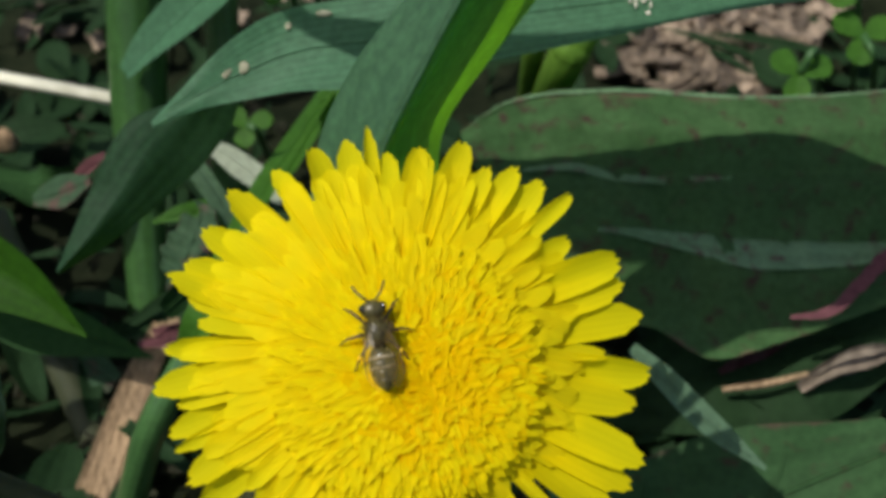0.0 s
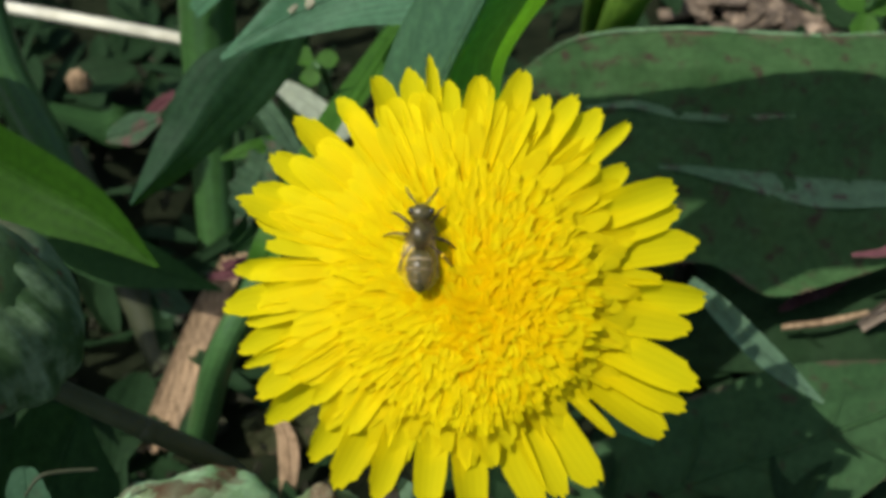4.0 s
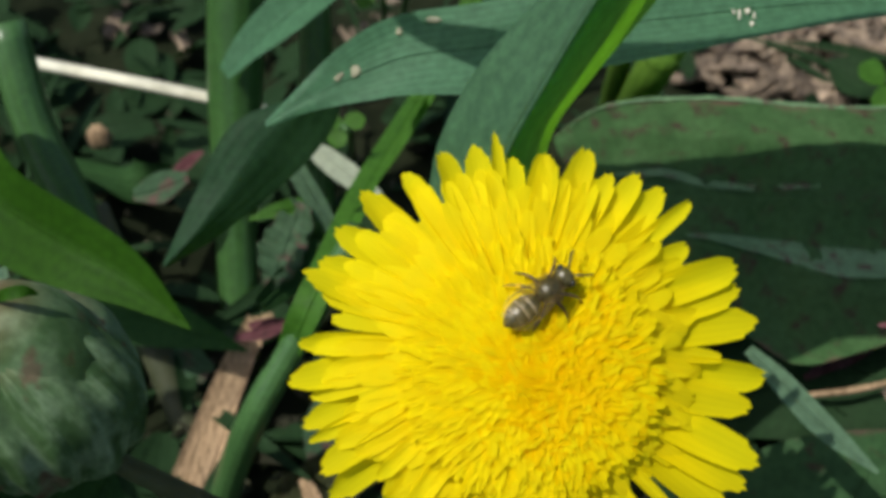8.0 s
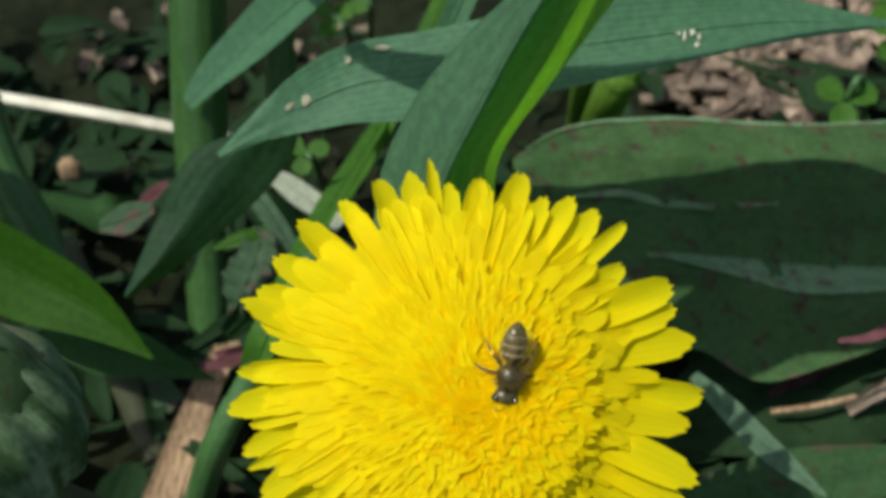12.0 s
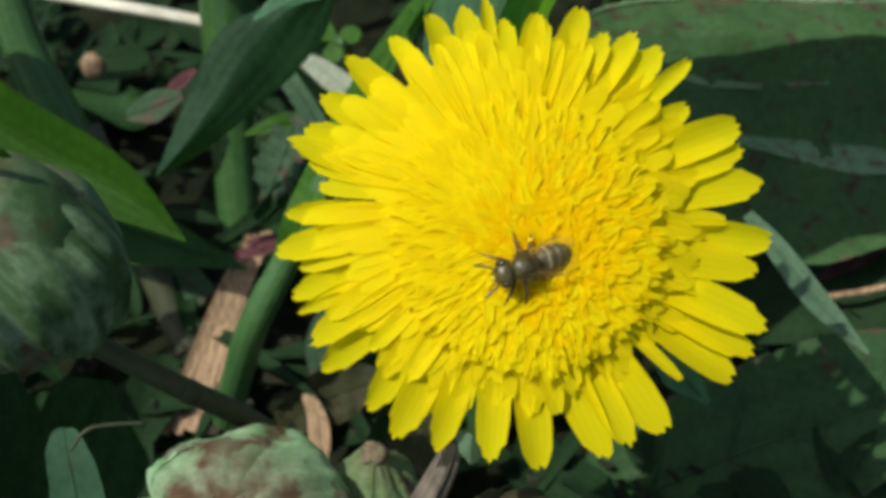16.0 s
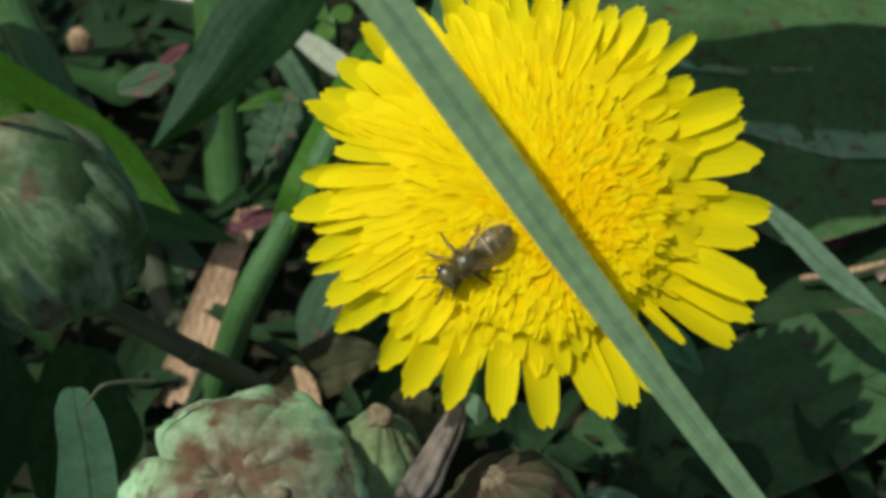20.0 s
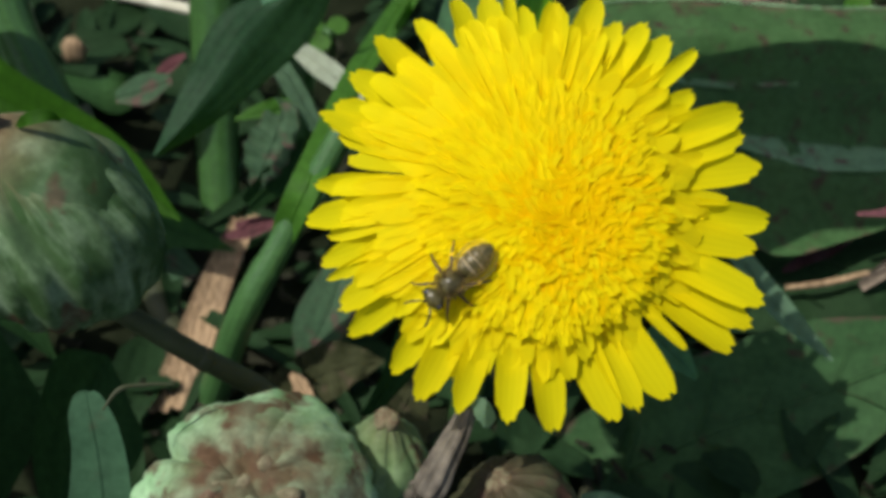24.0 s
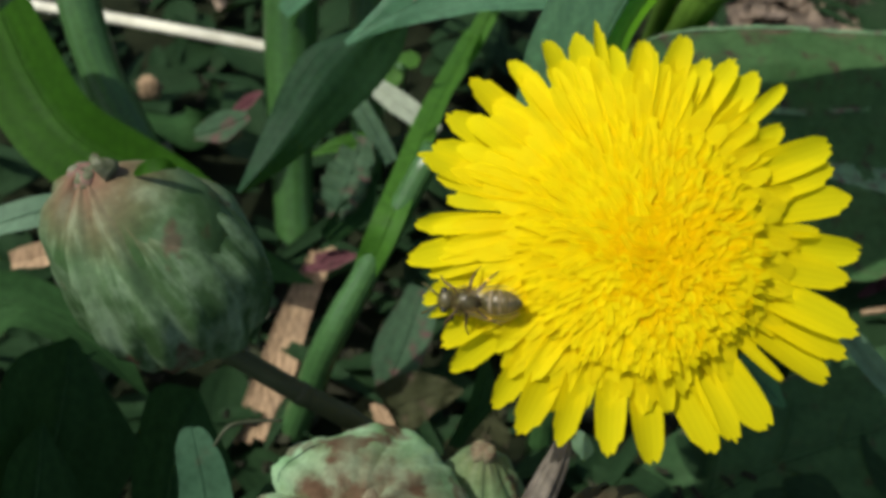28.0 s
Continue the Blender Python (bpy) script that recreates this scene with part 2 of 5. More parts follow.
# weed green darkened in colour for the shade between the plants
LEAF_WEED_SHADE = leaf_material("leaf_weed_shaded", (0.010, 0.026, 0.010), (0.020, 0.046, 0.017), 0.08, 0.65, 8, spec=0.05)
LEAF_GREY = leaf_material("leaf_greyish", (0.024, 0.066, 0.034), (0.042, 0.092, 0.050), 0.15, 0.7, 3, spec=0.05, spots=(0.05, 0.05, 0.03), spot_at=0.70)
LEAF_PALE = leaf_material("leaf_pale_green", (0.085, 0.165, 0.095), (0.14, 0.23, 0.14), 0.25, 0.6, 18)
LEAF_SWING = leaf_material("leaf_pale_blade", (0.15, 0.26, 0.14), (0.21, 0.33, 0.19), 0.30, 0.55, 18)
LEAF_WHITE = leaf_material("blade_bleached", (0.30, 0.36, 0.26), (0.46, 0.50, 0.38), 0.2, 0.6, 14, glow=(1, 1, 0.8))
DOCK = leaf_material("dock_leaf", (0.020, 0.056, 0.018), (0.042, 0.092, 0.035), 0.07, 0.6, 8, spec=0.06,
                     spots=(0.045, 0.020, 0.018), spot_at=0.655, margin=(0.12, 0.045, 0.05))
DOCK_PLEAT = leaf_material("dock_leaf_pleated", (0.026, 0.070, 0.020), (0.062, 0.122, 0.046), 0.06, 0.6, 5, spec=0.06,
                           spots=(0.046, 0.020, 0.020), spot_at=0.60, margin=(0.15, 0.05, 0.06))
# pale vein folds, lightened further in colour as sun streaks
DOCK_FOLD_LIT = leaf_material("dock_leaf_fold_lit", (0.095, 0.185, 0.085), (0.175, 0.280, 0.155), 0.10, 0.6, 3, spec=0.06, spots=(0.10, 0.035, 0.045), spot_at=0.60)
DOCK_PALE = leaf_material("dock_leaf_pale", (0.032, 0.078, 0.040), (0.080, 0.135, 0.076), 0.25, 0.65, 8, spec=0.05,
                          spots=(0.13, 0.055, 0.06), spot_at=0.60, margin=(0.20, 0.08, 0.10))
LEAF_BROAD = leaf_material("leaf_broad_blade", (0.050, 0.125, 0.068), (0.082, 0.172, 0.096), 0.42, 0.5, 12, glow=(3.0, 3.6, 0.12), spec=0.2)
# hanging blade end, its shade put into a darker green
LEAF_HANG_SHADE = leaf_material("leaf_hanging_shaded", (0.018, 0.054, 0.026), (0.036, 0.084, 0.040), 0.40, 0.55, 12, glow=(2.4, 2.6, 0.25), spec=0.1)
LEAF_BRIGHT = leaf_material("leaf_yellow_green", (0.020, 0.070, 0.005), (0.033, 0.098, 0.008), 0.30, 0.55, 9, glow=(1.5, 2.0, 0.3), spec=0.08)
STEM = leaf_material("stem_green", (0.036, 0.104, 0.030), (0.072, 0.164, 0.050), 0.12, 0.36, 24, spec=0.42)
# stem green darkened in colour for the shade on the culms
STEM_SHADED = leaf_material("culm_shaded_green", (0.028, 0.084, 0.020), (0.056, 0.138, 0.034), 0.10, 0.34, 24, spec=0.45)
# stem green brightened in colour so the far culms look sunlit
STEM_SUN = leaf_material("stem_sunlit_green", (0.085, 0.190, 0.022), (0.150, 0.270, 0.040), 0.30, 0.5, 24, spec=0.12)
# olive, kept dark in colour for the shade the stalks stand in
STEM_DARK = plain_material("stem_olive", (0.036, 0.046, 0.019), (0.062, 0.068, 0.033), 350, 0.6, 0.1)
STRAW = plain_material("dry_straw", (0.15, 0.096, 0.050), (0.40, 0.275, 0.160), 900, 0.8, 0.15, (1.6, 0.8, 0.3))
STRAW_PALE = plain_material("bleached_straw", (0.56, 0.54, 0.40), (0.72, 0.70, 0.56), 420, 0.6, 0.1)
CHIP = plain_material("wood_chip", (0.065, 0.050, 0.036), (0.29, 0.22, 0.155), 600, 0.8, 0.25, by_piece=0.6)
# crumb colour lowered to match the shaded ground
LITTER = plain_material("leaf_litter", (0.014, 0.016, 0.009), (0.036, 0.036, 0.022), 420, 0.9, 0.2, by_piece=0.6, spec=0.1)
FLECK = plain_material("pale_fleck", (0.16, 0.18, 0.10), (0.34, 0.33, 0.22), 900, 0.7, 0.1)
# soil colour brought near black in place of the shade under the weeds
SOIL = plain_material("shaded_soil", (0.007, 0.011, 0.005), (0.018, 0.022, 0.011), 240, 1.0, 0.8, spec=0.05)
BRACT = bract_material("bract_green", (0.022, 0.052, 0.014), (0.042, 0.086, 0.030), (0.18, 0.26, 0.15), (0.065, 0.022, 0.014), 0.61, 0.75, 0.66, tint=(0.20, 0.085, 0.06))
BRACT_RED = bract_material("bract_reddish", (0.030, 0.044, 0.014), (0.066, 0.078, 0.036), (0.21, 0.22, 0.15), (0.050, 0.020, 0.015), 0.62, 0.9, 0.62, tint=(0.20, 0.10, 0.085))
BRACT_FROST = bract_material("bract_frosted", (0.036, 0.074, 0.026), (0.075, 0.130, 0.058), (0.18, 0.26, 0.15), (0.085, 0.035, 0.024), 0.57, 0.8, 0.60, tint=(0.24, 0.11, 0.08))
# withered brown, spread lower in colour for the shaded front as well
BRACT_PALE = bract_material("bract_pale_green", (0.11, 0.24, 0.10), (0.19, 0.35, 0.17), (0.32, 0.48, 0.29), (0.075, 0.045, 0.024), 0.50, 0.95, 0.38, 1.0)
BRACT_DULL = bract_material("bract_dull_brown", (0.018, 0.024, 0.011), (0.036, 0.040, 0.019), (0.080, 0.080, 0.045), (0.060, 0.032, 0.022), 0.54, 0.7)
BRACT_BROWN = bract_material("bract_brown", (0.08, 0.075, 0.04), (0.14, 0.12, 0.07), (0.20, 0.19, 0.12), (0.11, 0.06, 0.04), 0.56, 0.6)
BRACT_SMALL = bract_material("bract_olive", (0.070, 0.130, 0.042), (0.120, 0.190, 0.080), (0.16, 0.22, 0.12), (0.09, 0.05, 0.032), 0.56, 0.6)
HUSK = plain_material("husk_grey_brown", (0.075, 0.058, 0.042), (0.27, 0.215, 0.16), 420, 0.8, 0.25, (1, 1, 0.35))
WITHERED = plain_material("withered_grey", (0.036, 0.030, 0.022), (0.15, 0.13, 0.10), 500, 0.8, 0.2, (1, 1, 0.3))
BEE_DARK = plain_material("bee_dark_body", (0.034, 0.029, 0.008), (0.105, 0.088, 0.026), 2200, 0.32, 0.06, spec=0.5)
BEE_FUR = plain_material("bee_fuzz", (0.07, 0.048, 0.018), (0.17, 0.12, 0.05), 3000, 0.6, 0.08)
BEE_BAND = plain_material("bee_pale_band", (0.20, 0.16, 0.085), (0.38, 0.31, 0.19), 3000, 0.6, 0.05)
BEE_LEG = plain_material("bee_leg", (0.040, 0.024, 0.008), (0.15, 0.095, 0.04), 2500, 0.45, 0.03)
BEE_EYE = plain_material("bee_eye", (0.008, 0.008, 0.006), (0.02, 0.018, 0.014), 3000, 0.15, 0.01, spec=0.8)
POLLEN = plain_material("pollen_gold", (0.75, 0.42, 0.01), (0.9, 0.62, 0.02), 2500, 0.8, 0.05)
WING, wn_, wl_, wb_ = material("bee_wing")
wb_.inputs["Base Color"].default_value = (0.36, 0.24, 0.06, 1)
wb_.inputs["Roughness"].default_value = 0.3
wb_.inputs["Alpha"].default_value = 0.13


# ---- shapes ----
def part(name, bm, mat, parent=None, label="", smooth=True):
    """One bmesh as one mesh object under a thing or a part."""
    me = bpy.data.meshes.new(name)
    bm.to_mesh(me)
    bm.free()
    if smooth:
        me.polygons.foreach_set("use_smooth", [True] * len(me.polygons))
    me.materials.append(mat)
    ob = new(name, me)
    ob.parent = parent
    return tagged(ob, label)


def thing(name, place, label, category, group=""):
    ob = new(name)
    ob.empty_display_size = 0.005
    ob.location = place
    return tagged(ob, label, category, group)


def spline(points, count):
    """count places along a smooth line through points (of any dimension)."""
    p = np.array(points, float)
    p = np.vstack([2 * p[0] - p[1], p, 2 * p[-1] - p[-2]])
    out = []
    for s in np.linspace(0, len(p) - 3 - 1e-6, count):
        k, u = int(s), s - int(s)
        a, b, c, d = p[k:k + 4]
        out.append(0.5 * (2 * b + (c - a) * u + (2 * a - 5 * b + 4 * c - d) * u * u + (3 * b - a - 3 * c + d) * u ** 3))
    return np.array(out)


def sheet(points, widths, face, fold=0.15, along=26, across=8, ripple=0.0, waves=5.0, cross=0.0, crosses=3.0, wobble=0.06, seed=1, curl=0.0, teeth=0.0, twist=(0, 0)):
    """A leaf blade: a centre line, its widths, the way its upper side faces; folded along its midrib, wavy, uneven at the edge."""
    bm = bmesh.new()
    uvl = bm.loops.layers.uv.new("UVMap")
    rng = random.Random(seed)
    line, wide = spline(points, along), spline([(w,) for w in widths], along)[:, 0]
    tang = np.gradient(line, axis=0)
    face = np.array(face, float)
    rows = []
    ph = rng.uniform(0, 6)
    jag = [[rng.uniform(-1, 1) for _ in range(along)] for _ in range(2)]
    for i in range(along):
        v = i / (along - 1)
        t = tang[i] / np.linalg.norm(tang[i])
        side = np.cross(t, face)
        side /= np.linalg.norm(side)
        up = np.cross(side, t)
        a = radians(twist[0] + (twist[1] - twist[0]) * v)
        side, up = side * math.cos(a) + up * math.sin(a), up * math.cos(a) - side * math.sin(a)
        row = []
        for j in range(across + 1):
            u = j / across
            s = 2 * u - 1
            w = max(wide[i], 1e-5) * 0.5 * (1 + wobble * math.sin(9 * v + ph + (2 if s > 0 else 0)) * abs(s))
            w *= 1 + teeth * jag[s > 0][i] * (abs(s) > 0.9)
            h = fold * w * abs(s) + curl * w * s * s + ripple * math.sin(waves * 6.28 * v + 2.0 * s + ph) * abs(s) ** 0.7
            h += cross * math.sin(crosses * 3.14 * s + ph + 2.2 * math.sin(3 * v + ph))
            row.append(bm.verts.new(line[i] + side * s * w + up * h))
        rows.append(row)
    for i in range(along - 1):
        for j in range(across):
            f = bm.faces.new((rows[i][j], rows[i][j + 1], rows[i + 1][j + 1], rows[i + 1][j]))
            for lo, (ii, jj) in zip(f.loops, ((i, j), (i, j + 1), (i + 1, j + 1), (i + 1, j))):
                lo[uvl].uv = (jj / across, ii / (along - 1))
    return bm


def loft(lines, along=40, per=4, rough=0.0, grain=120.0):
    """A leaf spanned between lines that run along it (edges, ribs, crests of its pleats), with a fine unevenness."""
    bm = bmesh.new()
    uvl = bm.loops.layers.uv.new("UVMap")
    runs = [spline(line, along) for line in lines]
    rows = [runs[0]]
    for a, b in zip(runs, runs[1:]):
        rows += [a + (b - a) * k / per for k in range(1, per + 1)]
    grid = []
    for row in rows:
        grid.append([bm.verts.new(Vector(p) + Vector((0, -0.5, 0.85)) * rough * (noise.noise(Vector(p) * grain) + 0.5 * noise.noise(Vector(p) * grain * 2.7))) for p in row])
    for i in range(len(rows) - 1):
        for j in range(along - 1):
            f = bm.faces.new((grid[i][j], grid[i + 1][j], grid[i + 1][j + 1], grid[i][j + 1]))
            for lo, (ii, jj) in zip(f.loops, ((i, j), (i + 1, j), (i + 1, j + 1), (i, j + 1))):
                lo[uvl].uv = (ii / (len(rows) - 1), jj / (along - 1))
    return bm


def tube(points, radii, along=16, around=10, flat=1.0, ribs=0.0, rib_count=5, bm=None, caps=True):
    """A tapered, bent tube."""
    own = bm or bmesh.new()
    uvl = own.loops.layers.uv.get("UVMap") or own.loops.layers.uv.new("UVMap")
    line, rad = spline(points, along), spline([(r,) for r in radii], along)[:, 0]
    tang = np.gradient(line, axis=0)
    side = np.cross(tang[0], (0.31, 0.2, 0.93))
    rings = []
    for i in range(along):
        t = tang[i] / np.linalg.norm(tang[i])
        side = side - t * (side @ t)
        side /= np.linalg.norm(side)
        up = np.cross(t, side)
        ring = []
        for k in range(around):
            a = 2 * math.pi * k / around
            r = max(rad[i], 1e-5) * (1 + ribs * math.cos(rib_count * a))
            ring.append(own.verts.new(line[i] + side * math.cos(a) * r + up * math.sin(a) * r * flat))
        rings.append(ring)
    for i in range(along - 1):
        for k in range(around):
            f = own.faces.new((rings[i][k], rings[i][(k + 1) % around], rings[i + 1][(k + 1) % around], rings[i + 1][k]))
            for lo, (kk, ii) in zip(f.loops, ((k, i), (k + 1, i), (k + 1, i + 1), (k, i + 1))):
                lo[uvl].uv = (kk / around, ii / (along - 1))
    if caps:
        own.faces.new(rings[0][::-1])
        own.faces.new(rings[-1])
    return own


def ball(sx, sy, sz, at=(0, 0, 0), u=16, v=10, turn=None, bump=0.0, seed=0):
    bm = bmesh.new()
    bmesh.ops.create_uvsphere(bm, u_segments=u, v_segments=v, radius=1)
    for w in bm.verts:
        k = 1 + bump * noise.noise(w.co * 2.3 + Vector((seed, 0, 0)))
        p = Vector((w.co.x * sx * k, w.co.y * sy * k, w.co.z * sz * k))
        w.co = (turn @ p if turn else p) + Vector(at)
    return bm


def local(points, base):
    return [tuple(np.array(p) - np.array(base)) for p in points]


VIEW = (0.05, -0.68, 0.73)      # the side from which the bed is seen


def leaf_thing(name, points, widths, mat, label, category, face=VIEW, group="", part_name="blade", rib=0.0003, veins=0, plant=None, along=26, **kw):
    """A single leaf with its raised midrib and side veins; on a plant it is a part, otherwise a thing of its own."""
    if plant:
        base = tuple(plant.location)
        ob = part(part_name, sheet(local(points, base), widths, face, along=along, **kw), mat, plant, label)
    else:
        base = points[0]
        ob = thing(name, base, label, category, group)
        part(part_name, sheet(local(points, base), widths, face, along=along, **kw), mat, ob)
    f = np.array(face) / np.linalg.norm(face)
    line, wide = spline(local(points, base), along), spline([(w,) for w in widths], along)[:, 0]
    keep = [i for i in range(along) if wide[i] > 0.0012]
    if rib and len(keep) > 3:
        lift = 0.00006 + kw.get("cross", 0) * 0.3
        part("midrib", tube([line[i] + f * lift for i in keep[::2]], [rib * (0.4 + 0.6 * wide[i] / max(wide)) for i in keep[::2]], 2 * len(keep), 6, 0.5), mat, ob)
    if not rib:
        part("leaf_stalk", tube([line[0], line[0] * 1.3 - line[2] * 0.3, line[0] * 1.8 - line[3] * 0.8 - np.array((0, 0, 0.002))], [0.0016, 0.0014, 0.0012], 8, 8), STEM, ob)
    for k in range(veins):
        i = keep[int((k + 0.6) / veins * (len(keep) - 5))]
        t = line[i + 1] - line[i]
        t /= np.linalg.norm(t)
        side = np.cross(t, f)
        for s in (-1, 1):
            tip = line[i] + (side * s * 0.40 + t * 0.30) * wide[i]
            part("side_vein", tube([line[i] + f * 0.0001, (line[i] + tip) / 2 + t * wide[i] * 0.03 + f * (0.0001 + kw.get("fold", 0) * wide[i] * 0.2), tip + f * kw.get("fold", 0) * wide[i] * 0.4], [rib * 0.6, rib * 0.5, rib * 0.2], 8, 5), mat, ob)
    return ob


def stem_thing(name, points, radii, mat, label, category, group="", plant=None, nodes=0, **kw):
    """A stalk, with swollen nodes where a grass culm shows them."""
    base = tuple(plant.location) if plant else points[0]
    ob = plant or thing(name, base, label, category, group)
    part("culm" if nodes else "stem", tube(local(points, base), radii, **kw), mat, ob, label if plant else "")
    if name == "grass_plant" and not nodes and not plant:
        lower = spline(local(points, base), 12)[:7]
        wide = spline([(r,) for r in radii], 12)[:7, 0]
        part("sheath", tube(lower, [w * 1.07 for w in wide], 14, 14, ribs=0.02, rib_count=7, caps=False), mat, ob)
    for k in range(nodes):
        a, b = spline(local(points, base), 20), spline([(r,) for r in radii], 20)[:, 0]
        i = int((k + 1) * 20 / (nodes + 1.5))
        part("node", tube([a[i - 1] * 0.3 + a[i] * 0.7, a[i], a[i] * 0.7 + a[i + 1] * 0.3], [b[i] * 1.0, b[i] * 1.10, b[i] * 1.0], 6, 14), mat, ob)
    return ob


# ---- ground ----
def build_ground():
    bm = bmesh.new()
    lines = [s * 0.0035 for s in range(-45, 46)]
    reach = [0.2, 0.3, 0.6, 2, 10, 60, 400]
    xs = [-r for r in reach[::-1]] + lines + reach
    grid = []
    for y in xs:
        row = []
        for x in xs:
            p = Vector((x, y + 0.06, 0))
            h = 0.0
            if max(abs(x), abs(y)) < 0.18:
                h = 0.004 * noise.noise(p * 45) + 0.002 * noise.noise(p * 150) - 0.002
            row.append(bm.verts.new((p.x, p.y, h)))
        grid.append(row)
    for i in range(len(xs) - 1):
        for j in range(len(xs) - 1):
            bm.faces.new((grid[i][j], grid[i][j + 1], grid[i + 1][j + 1], grid[i + 1][j]))
    tagged(part("ground", bm, SOIL), "garden soil under weeds, coloured dark for the shade", "soil", kind="structure")


def build_chips(name, beds, mat, label, category, seed, big=1.0):
    """Curled chips, crumbs or litter on the soil."""
    rng = random.Random(seed)
    verts, faces = [], []

    def chip(c, ln, wd, th, yaw, tilt):
        m = pose(*c, tilt, rng.uniform(-25, 25), yaw)
        bend = rng.uniform(-0.3, 0.3)
        k0 = len(verts)
        for i in range(4):
            s = i / 3 - 0.5
            w = wd * (1 - abs(s) * rng.uniform(0.3, 0.9))
            for sx, sz in ((-1, -1), (1, -1), (1, 1), (-1, 1)):
                verts.append(m @ Vector((s * ln, sx * w / 2 + bend * ln * s * s * 2, sz * th / 2 + 0.25 * ln * (s * s))))
        for i in range(3):
            for k in range(4):
                a = k0 + i * 4
                faces.append((a + k, a + (k + 1) % 4, a + 4 + (k + 1) % 4, a + 4 + k))
        faces.append((k0 + 3, k0 + 2, k0 + 1, k0))
        faces.append((k0 + 12, k0 + 13, k0 + 14, k0 + 15))

    for cx, cy, rx, ry, count in beds:
        for _ in range(count):
            a, r = rng.uniform(0, 6.28), math.sqrt(rng.random())
            ln = big * rng.uniform(0.002, 0.008) * (1.6 if rng.random() < 0.15 else 1)
            chip((cx + rx * r * math.cos(a), cy + ry * r * math.sin(a), rng.uniform(0.0005, 0.004)), ln, ln * rng.uniform(0.15, 0.6),
                 rng.uniform(0.0006, 0.0016), rng.uniform(0, 360), rng.uniform(-50, 50))
    me = bpy.data.meshes.new(name)
    me.from_pydata(verts, [], faces)
    me.materials.append(mat)
    tagged(new(name, me), label, category, kind="stuff")


CHIP_BEDS = [(*(0.05526, 0.14751, 0.00000)[:2], 0.024, 0.022, 330), (*(0.06385, 0.16856, 0.00000)[:2], 0.030, 0.026, 230), (*(-0.08065, 0.14783, 0.00000)[:2], 0.016, 0.016, 14), (*(-0.03631, 0.14788, 0.00000)[:2], 0.014, 0.01, 10)]
LITTER_BEDS = [(-0.045, 0.06, 0.055, 0.06, 260), (-0.02, 0.02, 0.04, 0.03, 90), (0.04, 0.05, 0.05, 0.05, 140)]
build_ground()
build_chips("wood_chips", CHIP_BEDS, CHIP, "loose brown curled wood chips on dark soil", "wood chips", 5, 1.05)
build_chips("leaf_litter", LITTER_BEDS, LITTER, "leaf crumbs on the soil, coloured dark for the shade", "leaf litter", 6, 0.5)


def build_low_weeds():
    """A low, tangled cover of small leaves over the soil, shade in their colour, thin where the wood chips lie."""
    rng = random.Random(21)
    verts, faces, uvs = [], [], []
    bare = [(q[0], q[1], q[2], q[3]) for q in CHIP_BEDS[:2]]
    made = 0
    while made < 760:
        x, y = rng.uniform(-0.12, 0.13), rng.uniform(-0.05, 0.15)
        if any(((x - cx) / rx) ** 2 + ((y - cy) / ry) ** 2 < 1.1 for cx, cy, rx, ry in bare):
            continue
        made += 1
        ln, wd, yaw = rng.uniform(0.007, 0.018), rng.uniform(0.003, 0.008), rng.uniform(0, 6.283)
        if rng.random() < 0.35:
            ln, wd = ln * 1.8, rng.uniform(0.0012, 0.0024)
        d = Vector((math.cos(yaw), math.sin(yaw), rng.uniform(-0.1, 0.5))).normalized()
        side = d.cross(Vector((rng.uniform(-0.5, 0.5), rng.uniform(-0.5, 0.5), 1))).normalized()
        up = side.cross(d)
        c = Vector((x, y, rng.uniform(0.001, 0.007)))
        k0 = len(verts)
        for i in range(7):
            v = i / 6
            w = wd / 2 * (0.15 + math.sin(3.1 * min(1, v * 0.92 + 0.06)))
            for s in (-1, -0.5, 0, 0.5, 1):
                verts.append(c + d * ln * v + side * s * w + up * (0.3 * w * abs(s) - 0.25 * ln * v * v + 0.05 * wd * math.sin(9 * v + made) * s))
        for i in range(6):
            for q in range(4):
                k = k0 + i * 5 + q
                faces.append((k, k + 1, k + 6, k + 5))
                uvs += [(q / 4, i / 6), ((q + 1) / 4, i / 6), ((q + 1) / 4, (i + 1) / 6), (q / 4, (i + 1) / 6)]
    me = bpy.data.meshes.new("low_weeds")
    me.from_pydata(verts, [], faces)
    me.uv_layers.new(name="UVMap").data.foreach_set("uv", [x for q in uvs for x in q])
    me.polygons.foreach_set("use_smooth", [True] * len(me.polygons))
    me.materials.append(LEAF_WEED_SHADE)
    tagged(new("low_weeds", me), "low tangle of small green weed leaves on the soil, coloured as in shade", "weeds", kind="stuff")


build_low_weeds()

# ---- dandelion ----
HEAD_N = Vector((0.1218, -0.5733, 0.8103)).normalized()
HEAD_X = (Vector((1, 0, 0)) - HEAD_N * HEAD_N.x).normalized()
HEAD_Y = HEAD_N.cross(HEAD_X)
HEAD = Matrix((HEAD_X, HEAD_Y, HEAD_N)).transposed().to_4x4()
HEAD.translation = (-0.00128, 0.00474, 0.06834)


